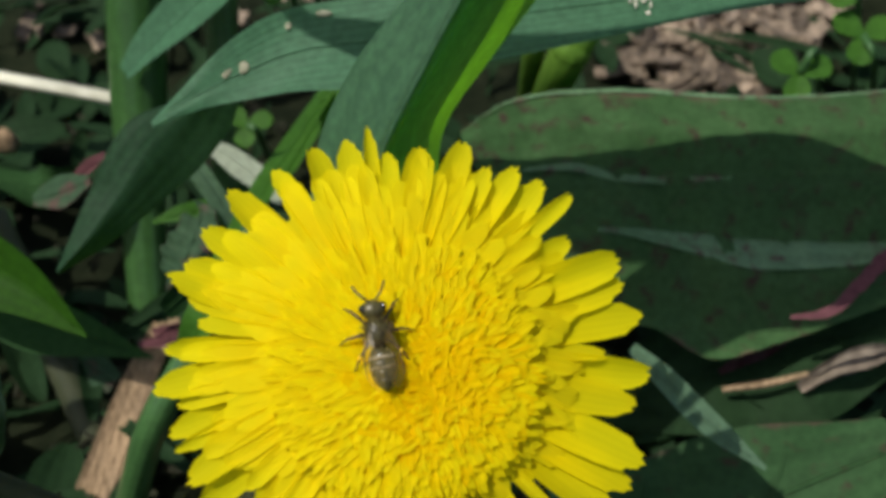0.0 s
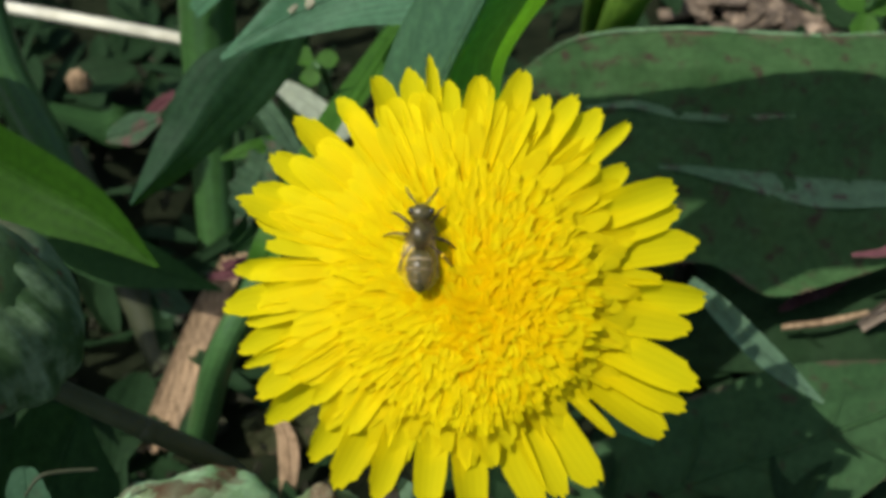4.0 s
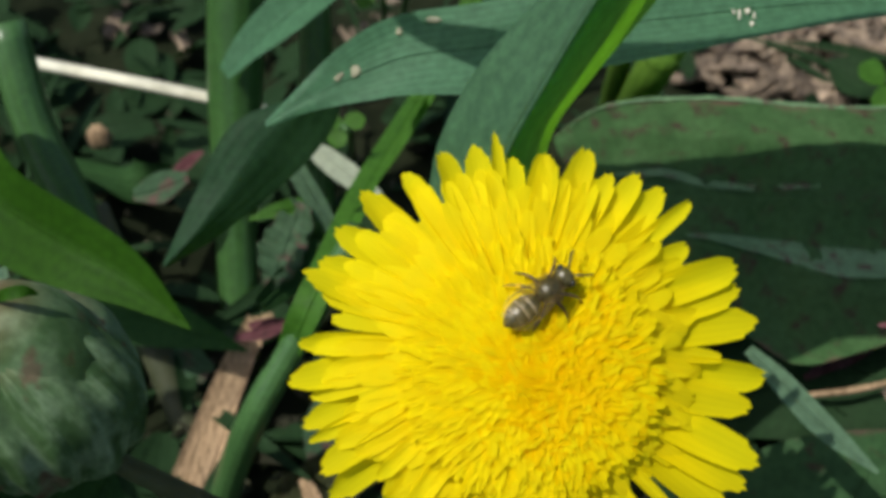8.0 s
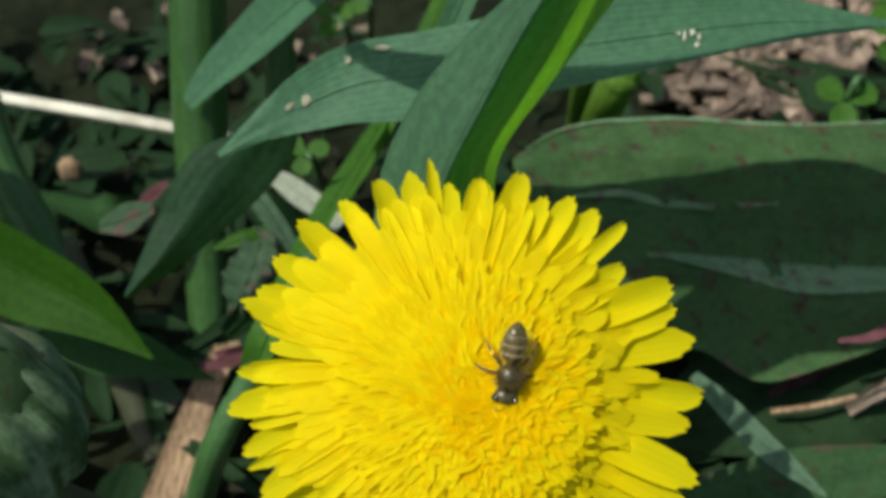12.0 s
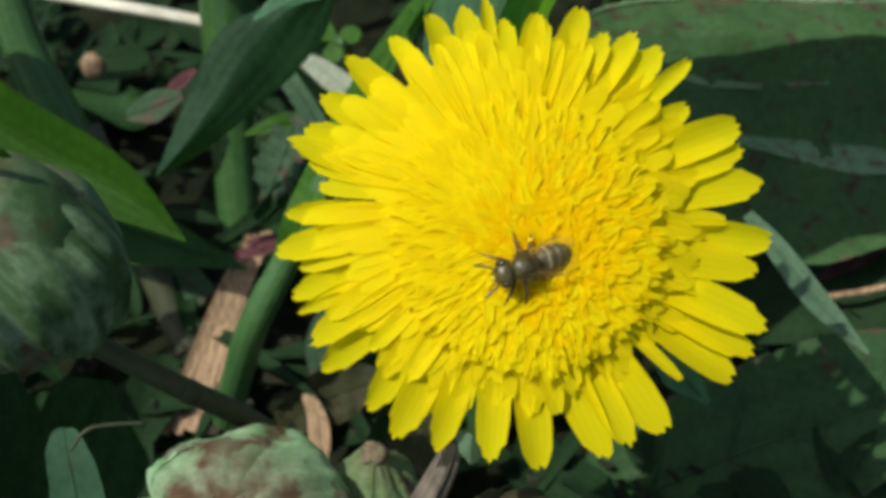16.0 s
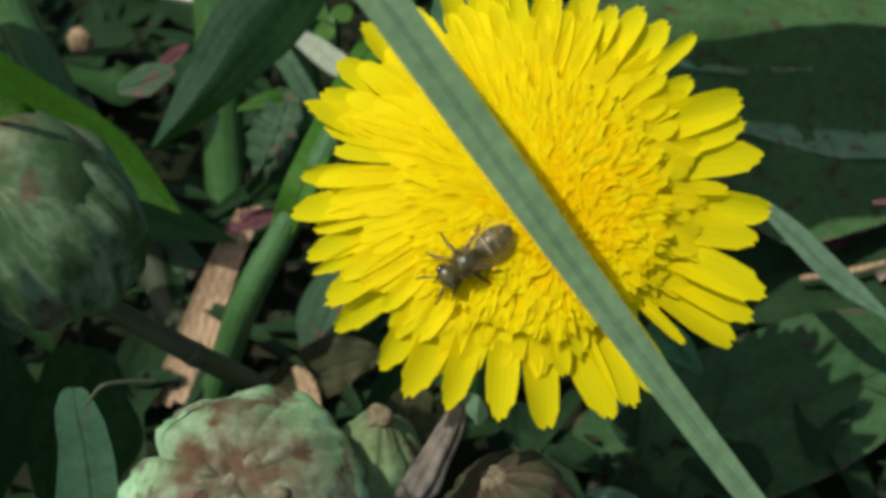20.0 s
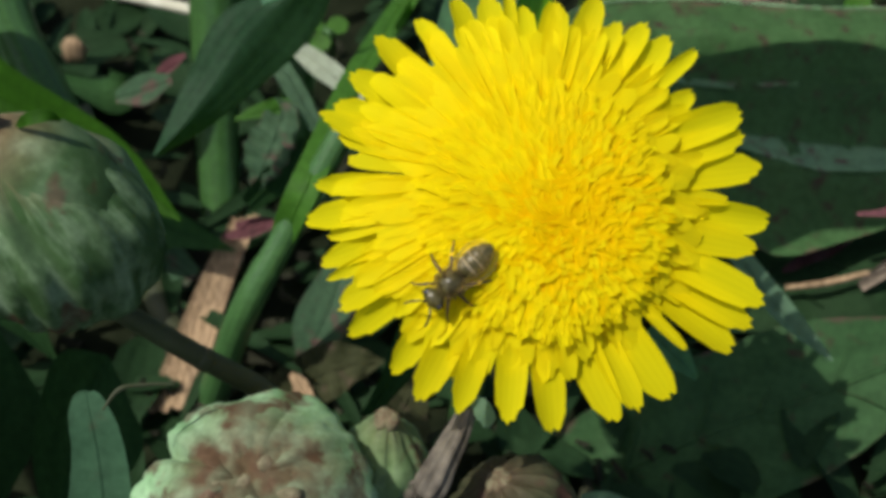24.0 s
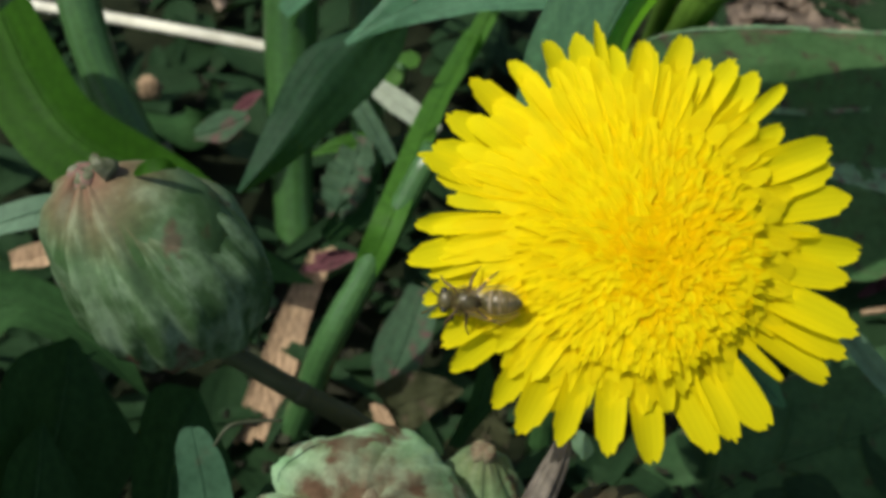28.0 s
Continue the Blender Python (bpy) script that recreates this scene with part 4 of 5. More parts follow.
stem_thing("grass_plant", [(-0.04138, 0.02601, 0.00200), (-0.03483, 0.02624, 0.02239), (-0.02893, 0.03168, 0.03291), (-0.02050, 0.04059, 0.04667)], [0.00209, 0.00196, 0.00183, 0.00164], STEM,
           "bright green round stem leaning beside the flower", "grass plant", "grass plants", around=14)
leaf_thing("grass_plant", [(-0.03020, 0.03131, 0.02984), (-0.02616, 0.03337, 0.03997), (-0.0216, 0.0538, 0.0408), (-0.0157, 0.0824, 0.0355)], [0.00309, 0.0046, 0.0040, 0.0034], LEAF_GREEN,
           "narrow green grass blade behind the flower", "grass plant", group="grass plants", face=(-0.3, -0.7, 0.6), fold=0.3)
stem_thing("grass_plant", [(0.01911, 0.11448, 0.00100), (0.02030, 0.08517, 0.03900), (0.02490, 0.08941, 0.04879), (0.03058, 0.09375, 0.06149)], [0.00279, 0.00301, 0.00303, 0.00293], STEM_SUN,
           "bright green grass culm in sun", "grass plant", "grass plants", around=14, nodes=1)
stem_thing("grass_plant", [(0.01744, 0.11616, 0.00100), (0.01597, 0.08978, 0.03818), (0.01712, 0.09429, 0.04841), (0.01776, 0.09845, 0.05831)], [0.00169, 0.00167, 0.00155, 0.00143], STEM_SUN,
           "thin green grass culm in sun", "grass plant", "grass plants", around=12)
leaf_thing("grass_plant", [(-0.0254, 0.0730, 0.0217), (-0.0204, 0.0749, 0.0290), (-0.0133, 0.0822, 0.0398), (-0.0040, 0.0955, 0.0568)], [0.0028, 0.0031, 0.0033, 0.0032], LEAF_GREEN,
           "narrow green grass blade", "grass plant", group="grass plants", face=(-0.4, -0.7, 0.5), fold=0.3)
leaf_thing("grass_plant", [(-0.00593, 0.06739, 0.05924), (-0.00370, 0.06966, 0.06429), (-0.00008, 0.07350, 0.07088)], [0.00313, 0.00356, 0.00351], LEAF_BLUE,
           "narrow bluish grass blade", "grass plant", group="grass plants", fold=0.3)
leaf_thing("grass_plant", [(-0.04063, 0.05982, 0.02752), (-0.03547, 0.06129, 0.02877), (-0.02887, 0.06352, 0.02788)], [0.00052, 0.00261, 0.00229], LEAF_GREEN,
           "short green grass blade lying flat", "grass plant", group="grass plants", fold=0.1)

# an unseen blade with its stalk, added high up to shade the dock leaf
unseen_stalk = [(-0.0450, 0.0955, 0.0640), (-0.0500, 0.0850, 0.0900), (-0.0520, 0.0640, 0.1180), (-0.0470, 0.0400, 0.1310)]
part("stalk", tube(local(unseen_stalk, big_grass.location), [0.0022, 0.0018, 0.0015, 0.0012], 20, 10), STEM, big_grass)
leaf_thing("grass_plant", [(-0.0470, 0.0400, 0.1310), (-0.0300, 0.0345, 0.1340), (-0.0080, 0.0355, 0.1345), (0.0140, 0.0395, 0.1330), (0.0360, 0.0430, 0.1290)], [0.0024, 0.0085, 0.0095, 0.0090, 0.0008], LEAF_BLUE,
           "unseen grass blade added to shade the dock leaf", "grass plant", face=(0, -0.3, 1), fold=0.1, plant=big_grass)

# pale flecks on the long blade, and solid pale spots for its glints
for name, spots, mat, lab in (("fleck", (((-0.02329, 0.04905, 0.06465), 0.0009, 0.0006), ((-0.02122, 0.04945, 0.06492), 0.0008, 0.0006), ((-0.01208, 0.05537, 0.06883), 0.0004, 0.001), ((-0.01623, 0.05394, 0.06789), 0.0005, 0.0004)), FLECK, "pale dry fleck"),
                              ("shine_spot", (((0.02524, 0.05737, 0.07016), 0.0007, 0.00018), ((0.02621, 0.05776, 0.07042), 0.0004, 0.00035), ((0.02704, 0.05728, 0.07010), 0.0005, 0.00014), ((0.02455, 0.05761, 0.07032), 0.00025, 0.0002), ((0.02675, 0.05641, 0.06953), 0.0003, 0.0003)), STRAW_PALE, "small pale spot in place of a glint")):
    for q, ln, wd in spots:
        q = np.array(q) - np.array(big_grass.location)
        part(name, ball(ln, wd, 0.0001, tuple(q), 10, 6, turn=Vector((0, -0.55, 0.83)).to_track_quat("Z", "X").to_matrix(), bump=0.5, seed=ln), mat, big_grass, lab)

# bleached and dry blades
stem_thing("bleached_straw", [(-0.09674, 0.09567, 0.02946), (-0.07807, 0.09511, 0.02659), (-0.06122, 0.09450, 0.02376), (-0.04471, 0.09372, 0.02077)], [0.00141, 0.00151, 0.00151, 0.00132], STRAW_PALE,
           "cream white dry straw lying across the weeds", "straw", around=10, flat=0.6)
leaf_thing("bleached_straw", [(-0.03306, 0.06964, 0.03428), (-0.03001, 0.06867, 0.03315), (-0.02640, 0.06705, 0.03134), (-0.02142, 0.06450, 0.02852)], [0.00159, 0.00353, 0.00370, 0.00264], LEAF_WHITE,
           "broken whitish grass blade", "dry blade", group="bleached blades", face=(0.1, -0.5, 0.8), fold=0.15)
leaf_thing("bleached_straw", [(-0.03424, 0.06453, 0.03485), (-0.03210, 0.06336, 0.03214), (-0.02831, 0.06108, 0.02536)], [0.00293, 0.00312, 0.00229], LEAF_PALE,
           "greyish green broken grass blade", "dry blade", group="bleached blades", fold=0.15)
straw = thing("dry_straw", (-0.04351, 0.03816, 0.00892), "split brown dry straw blade leaning in the weeds", "straw", "dry straws")
for k, off in enumerate((-0.0021, -0.0004, 0.0013, 0.0024)):
    line = [np.array(q) + off * np.array((1, 0.1 * k, 0.15)) * (0.7 + 0.12 * n) for n, q in enumerate(local([(-0.03887, 0.05123, 0.01496), (-0.04139, 0.04462, 0.01189), (-0.04351, 0.03816, 0.00892), (-0.04545, 0.03120, 0.00550), (-0.04788, 0.02373, 0.00165)], (-0.04351, 0.03816, 0.00892)))]
    part("strip", sheet(line, [0.0010, 0.0016, 0.0018, 0.0019, 0.0016], (0.3 - 0.2 * k, -0.75, 0.6), 0.25, 22, 5, seed=k), STRAW, straw)
leaf_thing("dry_straw", [(-0.02886, 0.02668, 0.00868), (-0.02674, 0.02263, 0.00630), (-0.02662, 0.01673, 0.00239)], [0.00161, 0.00303, 0.00206], STRAW,
           "short brown dry straw", "straw", group="dry straws", fold=0.2)
leaf_thing("dry_straw", [(-0.08301, 0.03954, 0.02299), (-0.07813, 0.03908, 0.02515), (-0.07253, 0.03852, 0.02717)], [0.00250, 0.00362, 0.00244], STRAW,
           "tan dry straw on the ground", "straw", group="dry straws", fold=0.2)

# broad dock leaves on the right
# the pleated one: the back line of each lit fold and how deep the fold is; steep shaded flanks between them
PLEATS = (([(0.0048, 0.0673, 0.0410), (0.0138, 0.0751, 0.0410), (0.0294, 0.0777, 0.0410), (0.0525, 0.0771, 0.0410), (0.0880, 0.0825, 0.0410)], (0.0015, 0.0057, 0.0078, 0.0074, 0.0079)),
          ([(0.0079, 0.0625, 0.0361), (0.0206, 0.0662, 0.0361), (0.0318, 0.0659, 0.0343), (0.0518, 0.0663, 0.0350), (0.0866, 0.0708, 0.0345)], (0.0010, 0.0034, 0.0028, 0.0025, 0.0017)),
          ([(0.0140, 0.0569, 0.0300), (0.0265, 0.0585, 0.0307), (0.0384, 0.0591, 0.0295), (0.0521, 0.0592, 0.0283), (0.0874, 0.0629, 0.0255)], (0.0010, 0.0022, 0.0038, 0.0065, 0.0062)),
          ([(0.0194, 0.0487, 0.0212), (0.0322, 0.0489, 0.0219), (0.0410, 0.0482, 0.0210), (0.0521, 0.0471, 0.0219), (0.0812, 0.0569, 0.0261)], (0.0029, 0.0012, 0.0051, 0.0014, 0.0006)))
base = PLEATS[3][0][0]
pleated = thing("dock_leaf", base, "broad dark green pleated dock leaf with red spots and pale folds", "leaf", "dock leaves")
lines = []
for back, depths in PLEATS:
    lines.append(local(back, base))
    lines.append([np.array(q) + np.array((0.05, -1.0, -0.1)) * d for q, d in zip(local(back, base), depths)])
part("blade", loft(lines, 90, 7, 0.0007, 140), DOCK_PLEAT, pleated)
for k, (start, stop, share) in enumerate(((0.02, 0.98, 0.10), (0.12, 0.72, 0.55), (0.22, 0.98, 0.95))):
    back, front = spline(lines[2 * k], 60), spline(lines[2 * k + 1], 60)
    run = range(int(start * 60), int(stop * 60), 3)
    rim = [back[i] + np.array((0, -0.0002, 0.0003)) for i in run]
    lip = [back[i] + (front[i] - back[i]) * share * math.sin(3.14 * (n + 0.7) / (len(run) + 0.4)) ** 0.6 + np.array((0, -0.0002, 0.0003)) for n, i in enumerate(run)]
    part("side_vein", loft([rim, lip], 70, 3, 0.0006, 260), DOCK_FOLD_LIT, pleated, "pale raised fold along a vein, lightened as if sunlit")
part("leaf_stalk", tube([lines[6][0], lines[6][0] + np.array((-0.006, 0.001, -0.004)), lines[6][0] + np.array((-0.011, 0.003, -0.013))], [0.0012, 0.0014, 0.0016], 8, 8), STEM, pleated)
margin = [(0.0512, 0.0446, 0.0282), (0.0569, 0.0458, 0.0283), (0.0621, 0.0509, 0.0288), (0.0665, 0.0556, 0.0293), (0.0700, 0.0595, 0.0297)]
part("leaf_margin", sheet(local(margin, base), [0.0006, 0.0017, 0.0020, 0.0019, 0.0008], (0, -0.15, 1), 0.1, 24, 6, teeth=0.15), LEAF_PINK, pleated, "pink faded edge of the leaf")
leaf_thing("dock_leaf", [(0.00812, 0.01311, -0.00418), (0.01919, 0.01710, 0.00102), (0.03175, 0.02107, 0.00623), (0.04534, 0.02501, 0.01006), (0.06687, 0.03185, 0.01667)], [0.00823, 0.02044, 0.02276, 0.02113, 0.00975], DOCK,
           "broad dock leaf with a pinkish edge, partly in the flower's shade", "leaf", group="dock leaves", face=(0.05, -0.2, 0.95), fold=0.10, along=36, veins=5, rib=0.0005, across=14, ripple=0.0012, waves=3)
sway_blade = leaf_thing("grass_plant", [(0.0277, 0.0286, 0.0394), (0.0327, 0.0253, 0.0363), (0.0384, 0.0215, 0.0326), (0.0445, 0.0182, 0.0294)], [0.0014, 0.0031, 0.0028, 0.0005], LEAF_PALE,
           "pale greyish green narrow grass blade", "grass plant", group="grass plants", face=(0.1, -0.6, 0.8), fold=0.2)
leaf_thing("small_leaf", [(0.01464, 0.00745, 0.04565), (0.01723, 0.00662, 0.04344), (0.02096, 0.00550, 0.03957)], [0.00179, 0.00361, 0.00061], LEAF_BLUE,
           "small bluish green leaf under the petals", "leaf", fold=0.2)
dry_husk = leaf_thing("dry_husk", [(0.05516, 0.04232, 0.01525), (0.05903, 0.04320, 0.01905), (0.06407, 0.04417, 0.02023), (0.06900, 0.04560, 0.02082)], [0.00150, 0.00250, 0.00270, 0.00100], HUSK,
           "curled grey brown dry husk", "dry leaf", face=(0, -0.4, 0.9), fold=0.5, curl=0.3)
for up, wide, tilt in ((0.0015, 0.0016, 0.5), (-0.0014, 0.0014, -0.9)):
    part("husk_flap", sheet([(0.0012, 0.0004, 0.0016 + up), (0.0048, 0.0010, 0.0044 + up * 1.5), (0.0088, 0.0019, 0.0052 + up * 1.4), (0.0126, 0.0030, 0.0055 + up * 0.6)], [0.0008, wide, wide, 0.0004], (0.2, -0.7, tilt), 0.5, 22, 6, teeth=0.15), HUSK, dry_husk)
stem_thing("dry_twig", [(0.04425, 0.04276, 0.01374), (0.05039, 0.04278, 0.01545), (0.05601, 0.04322, 0.01754)], [0.00043, 0.00052, 0.00043], STRAW, "thin pale dry twig", "twig", around=6)

# this dock leaf takes the weeds' shade-dark colour
leaf_thing("dock_leaf", [(0.02768, 0.04393, 0.00535), (0.04201, 0.04710, 0.01075), (0.05691, 0.04962, 0.01546), (0.07316, 0.05212, 0.02010)], [0.00529, 0.02005, 0.02241, 0.01022], LEAF_WEED_SHADE,
           "low dock leaf with dull green ribs", "leaf", group="dock leaves", face=(0.2, -0.3, 0.9), fold=0.12, along=30, veins=4, rib=0.0005, across=12, ripple=0.0012, waves=3)

leaf_thing("dock_leaf", [(-0.02258, 0.04354, 0.01540), (-0.02451, 0.03814, 0.01175), (-0.02668, 0.03311, 0.00842), (-0.02860, 0.02997, 0.00549)], [0.00426, 0.00762, 0.00674, 0.00084], DOCK_PALE,
           "dull pale green leaf behind the stem", "leaf", group="withering leaves", face=(0.1, -0.4, 0.9), fold=0.15)
leaf_thing("broad_leaf", [(-0.03310, 0.02436, 0.00296), (-0.02816, 0.02634, 0.00623), (-0.02241, 0.02771, 0.00894), (-0.01587, 0.02849, 0.00974)], [0.00333, 0.00745, 0.00740, 0.00082], LEAF_OLIVE,
           "olive brown withering leaf under the flower", "leaf", face=(0.3, -0.4, 0.8), fold=0.2, ripple=0.001)
leaf_thing("broad_leaf", [(-0.01807, 0.01321, 0.00647), (-0.01366, 0.01793, 0.01090), (-0.01082, 0.02381, 0.01366)], [0.00470, 0.00940, 0.00079], LEAF_OLIVE,
           "olive brown withering leaf under the flower", "leaf", face=(0.4, -0.4, 0.8), fold=0.2, ripple=0.001)

leaf_thing("dock_leaf", [(0.04384, 0.04483, 0.01513), (0.04808, 0.04610, 0.01750), (0.05217, 0.04803, 0.01913), (0.05659, 0.05130, 0.02203)], [0.00084, 0.0022, 0.0024, 0.0016], LEAF_RUST,
           "curled pinkish brown leaf margin", "leaf", group="dock leaves", face=(-0.2, -0.5, 0.85), fold=0.3, ripple=0.0006, waves=3)

# pale leaves low on the left
leaf_thing("dock_leaf", [(-0.03300, 0.06253, 0.02934), (-0.03431, 0.05791, 0.02635), (-0.03557, 0.05428, 0.02432), (-0.03675, 0.05140, 0.02160)], [0.00353, 0.00701, 0.00654, 0.00174], DOCK_PALE,
           "pale withering leaf with pink blotches", "leaf", group="withering leaves", face=(0.0, -0.4, 0.9), fold=0.1, ripple=0.001)
leaf_thing("dock_leaf", [(-0.05663, 0.04940, 0.01154), (-0.05216, 0.04735, 0.00950), (-0.04681, 0.04503, 0.00716)], [0.00174, 0.00610, 0.00349], DOCK_PALE,
           "small pale leaf with a pink edge", "leaf", group="withering leaves", face=(0.0, -0.4, 0.9), fold=0.1)
leaf_thing("dock_leaf", [(-0.06019, 0.06526, 0.02600), (-0.05594, 0.06565, 0.02760), (-0.05149, 0.06713, 0.02886)], [0.00181, 0.00541, 0.00180], DOCK_PALE,
           "pink and pale green leaf in the weeds", "leaf", group="withering leaves", face=(0.0, -0.4, 0.9), fold=0.1)
leaf_thing("broad_leaf", [(-0.07809, 0.02935, 0.04075), (-0.07228, 0.03091, 0.04203), (-0.06566, 0.03395, 0.04193)], [0.00367, 0.00441, 0.00149], LEAF_PALE,
           "pale green leaf behind the bud", "leaf", face=(0.0, -0.4, 0.9), fold=0.1)
leaf_thing("broad_leaf", [(-0.04029, -0.02228, 0.03878), (-0.04028, -0.01771, 0.04290), (-0.04116, -0.01319, 0.04700), (-0.04216, -0.01014, 0.04979), (-0.04293, -0.00796, 0.05044), (-0.04301, -0.00763, 0.05074)], [0.00781, 0.00726, 0.00558, 0.00402, 0.00225, 0.00034], LEAF_GREY,
           "oval greyish green leaf standing behind the bud", "leaf", fold=0.15, teeth=0.02, wobble=0.12)
leaf_thing("broad_leaf", [(-0.07245, -0.00595, 0.01958), (-0.06631, -0.00535, 0.01991), (-0.06158, -0.00326, 0.01894)], [0.00274, 0.00315, 0.00042], LEAF_PALE,
           "small pale leaf low in the shade", "leaf", face=(0.0, -0.4, 0.9), fold=0.1)

# near-black leaves that fill the deep shade low down
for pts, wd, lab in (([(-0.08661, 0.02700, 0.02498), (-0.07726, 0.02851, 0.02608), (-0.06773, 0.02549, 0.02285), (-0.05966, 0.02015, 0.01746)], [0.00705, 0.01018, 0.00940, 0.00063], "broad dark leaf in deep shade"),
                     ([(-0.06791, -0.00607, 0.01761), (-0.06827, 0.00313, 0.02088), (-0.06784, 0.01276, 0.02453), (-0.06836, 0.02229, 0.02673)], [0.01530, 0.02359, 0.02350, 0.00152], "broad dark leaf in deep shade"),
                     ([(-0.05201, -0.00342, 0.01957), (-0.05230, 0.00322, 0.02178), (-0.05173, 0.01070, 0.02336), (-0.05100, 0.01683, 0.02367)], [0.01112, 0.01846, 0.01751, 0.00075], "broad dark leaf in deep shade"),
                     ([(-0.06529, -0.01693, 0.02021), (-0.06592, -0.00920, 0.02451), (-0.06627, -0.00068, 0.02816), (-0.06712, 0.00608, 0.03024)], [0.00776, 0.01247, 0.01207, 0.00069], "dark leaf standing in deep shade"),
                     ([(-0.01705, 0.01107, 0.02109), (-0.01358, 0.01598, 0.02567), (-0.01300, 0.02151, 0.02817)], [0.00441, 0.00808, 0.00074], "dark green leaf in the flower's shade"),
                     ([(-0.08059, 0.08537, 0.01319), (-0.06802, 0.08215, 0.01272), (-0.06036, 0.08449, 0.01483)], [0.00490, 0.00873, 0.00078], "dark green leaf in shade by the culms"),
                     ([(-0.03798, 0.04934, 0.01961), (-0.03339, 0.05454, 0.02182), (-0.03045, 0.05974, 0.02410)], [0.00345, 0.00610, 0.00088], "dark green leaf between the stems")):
    leaf_thing("shade_leaf", pts, wd, LEAF_DEEP_SHADE, lab, "leaf", face=(0.90, -0.05, 0.42), group="shade leaves", fold=0.15)

for pts, wd in (([(-0.04102, 0.04433, 0.01776), (-0.03717, 0.04510, 0.01837), (-0.03290, 0.04627, 0.01933)], [0.00086, 0.00190, 0.00086]), ([(-0.05506, 0.06944, 0.02655), (-0.05286, 0.07102, 0.02805), (-0.05020, 0.07255, 0.02948)], [0.00073, 0.00200, 0.00073]), ([(-0.03960, 0.04715, 0.01746), (-0.03703, 0.04745, 0.01764), (-0.03404, 0.04802, 0.01808)], [0.00086, 0.00190, 0.00086])):
    leaf_thing("leaf_scrap", pts, wd, LEAF_PINK, "pink faded leaf scrap among the weeds", "leaf", group="pink scraps", fold=0.2)

# clover and small weeds
def build_clover(points, radius, name, label):
    base = points[0]
    ob = thing(name, base, label, "weed", "clovers")
    loc = local(points, base)
    part("stalk", tube(loc, [0.0006] * len(loc), 10, 6), STEM, ob)
    c = np.array(loc[-1])
    for k in range(3):
        a = 2.09 * k + 0.4
        d = np.array((math.cos(a), 0.72 * math.sin(a), 0.5 * math.sin(a))) * radius
        part("leaflet", sheet([c, c + d * 0.5, c + d * 0.95, c + d * 1.25], [radius * 0.2, radius * 0.9, radius * 0.95, radius * 0.25], (0, -0.4, 0.9), 0.12, 10, 6, seed=k), LEAF_GREEN, ob)


build_clover([(0.07653, 0.12024, 0.00000), (0.06025, 0.08867, 0.04069), (0.05703, 0.08469, 0.03966)], 0.00432, "clover", "clover with rounded bright green leaflets")
build_clover([(0.08551, 0.12982, 0.00000), (0.06637, 0.09407, 0.04589), (0.06324, 0.09606, 0.05090)], 0.00559, "clover", "clover with rounded bright green leaflets")
build_clover([(0.08695, 0.12076, 0.00000), (0.06941, 0.08782, 0.03940), (0.06673, 0.08927, 0.04385)], 0.00450, "clover", "clover with rounded bright green leaflets")
build_clover([(-0.03007, 0.13775, 0.00000), (-0.02422, 0.10543, 0.03598), (-0.02717, 0.10655, 0.03868)], 0.00358, "clover", "small yellow-green weed with little leaflets")
build_clover([(-0.02636, 0.13793, 0.00000), (-0.02033, 0.10772, 0.03812), (-0.02185, 0.10959, 0.04152)], 0.00358, "clover", "small yellow-green weed with little leaflets")
build_clover([(-0.03132, 0.10367, 0.00000), (-0.02746, 0.07939, 0.02864), (-0.02877, 0.07874, 0.03084)], 0.00335, "clover", "small yellow-green weed with little leaflets")
part("pebble", ball(0.00226, 0.00185, 0.00267, (-0.07572, 0.09231, 0.01366), 14, 10, bump=0.3, seed=4), STRAW)
tagged(bpy.data.objects["pebble"], "pinkish tan pebble on the soil", "pebble")


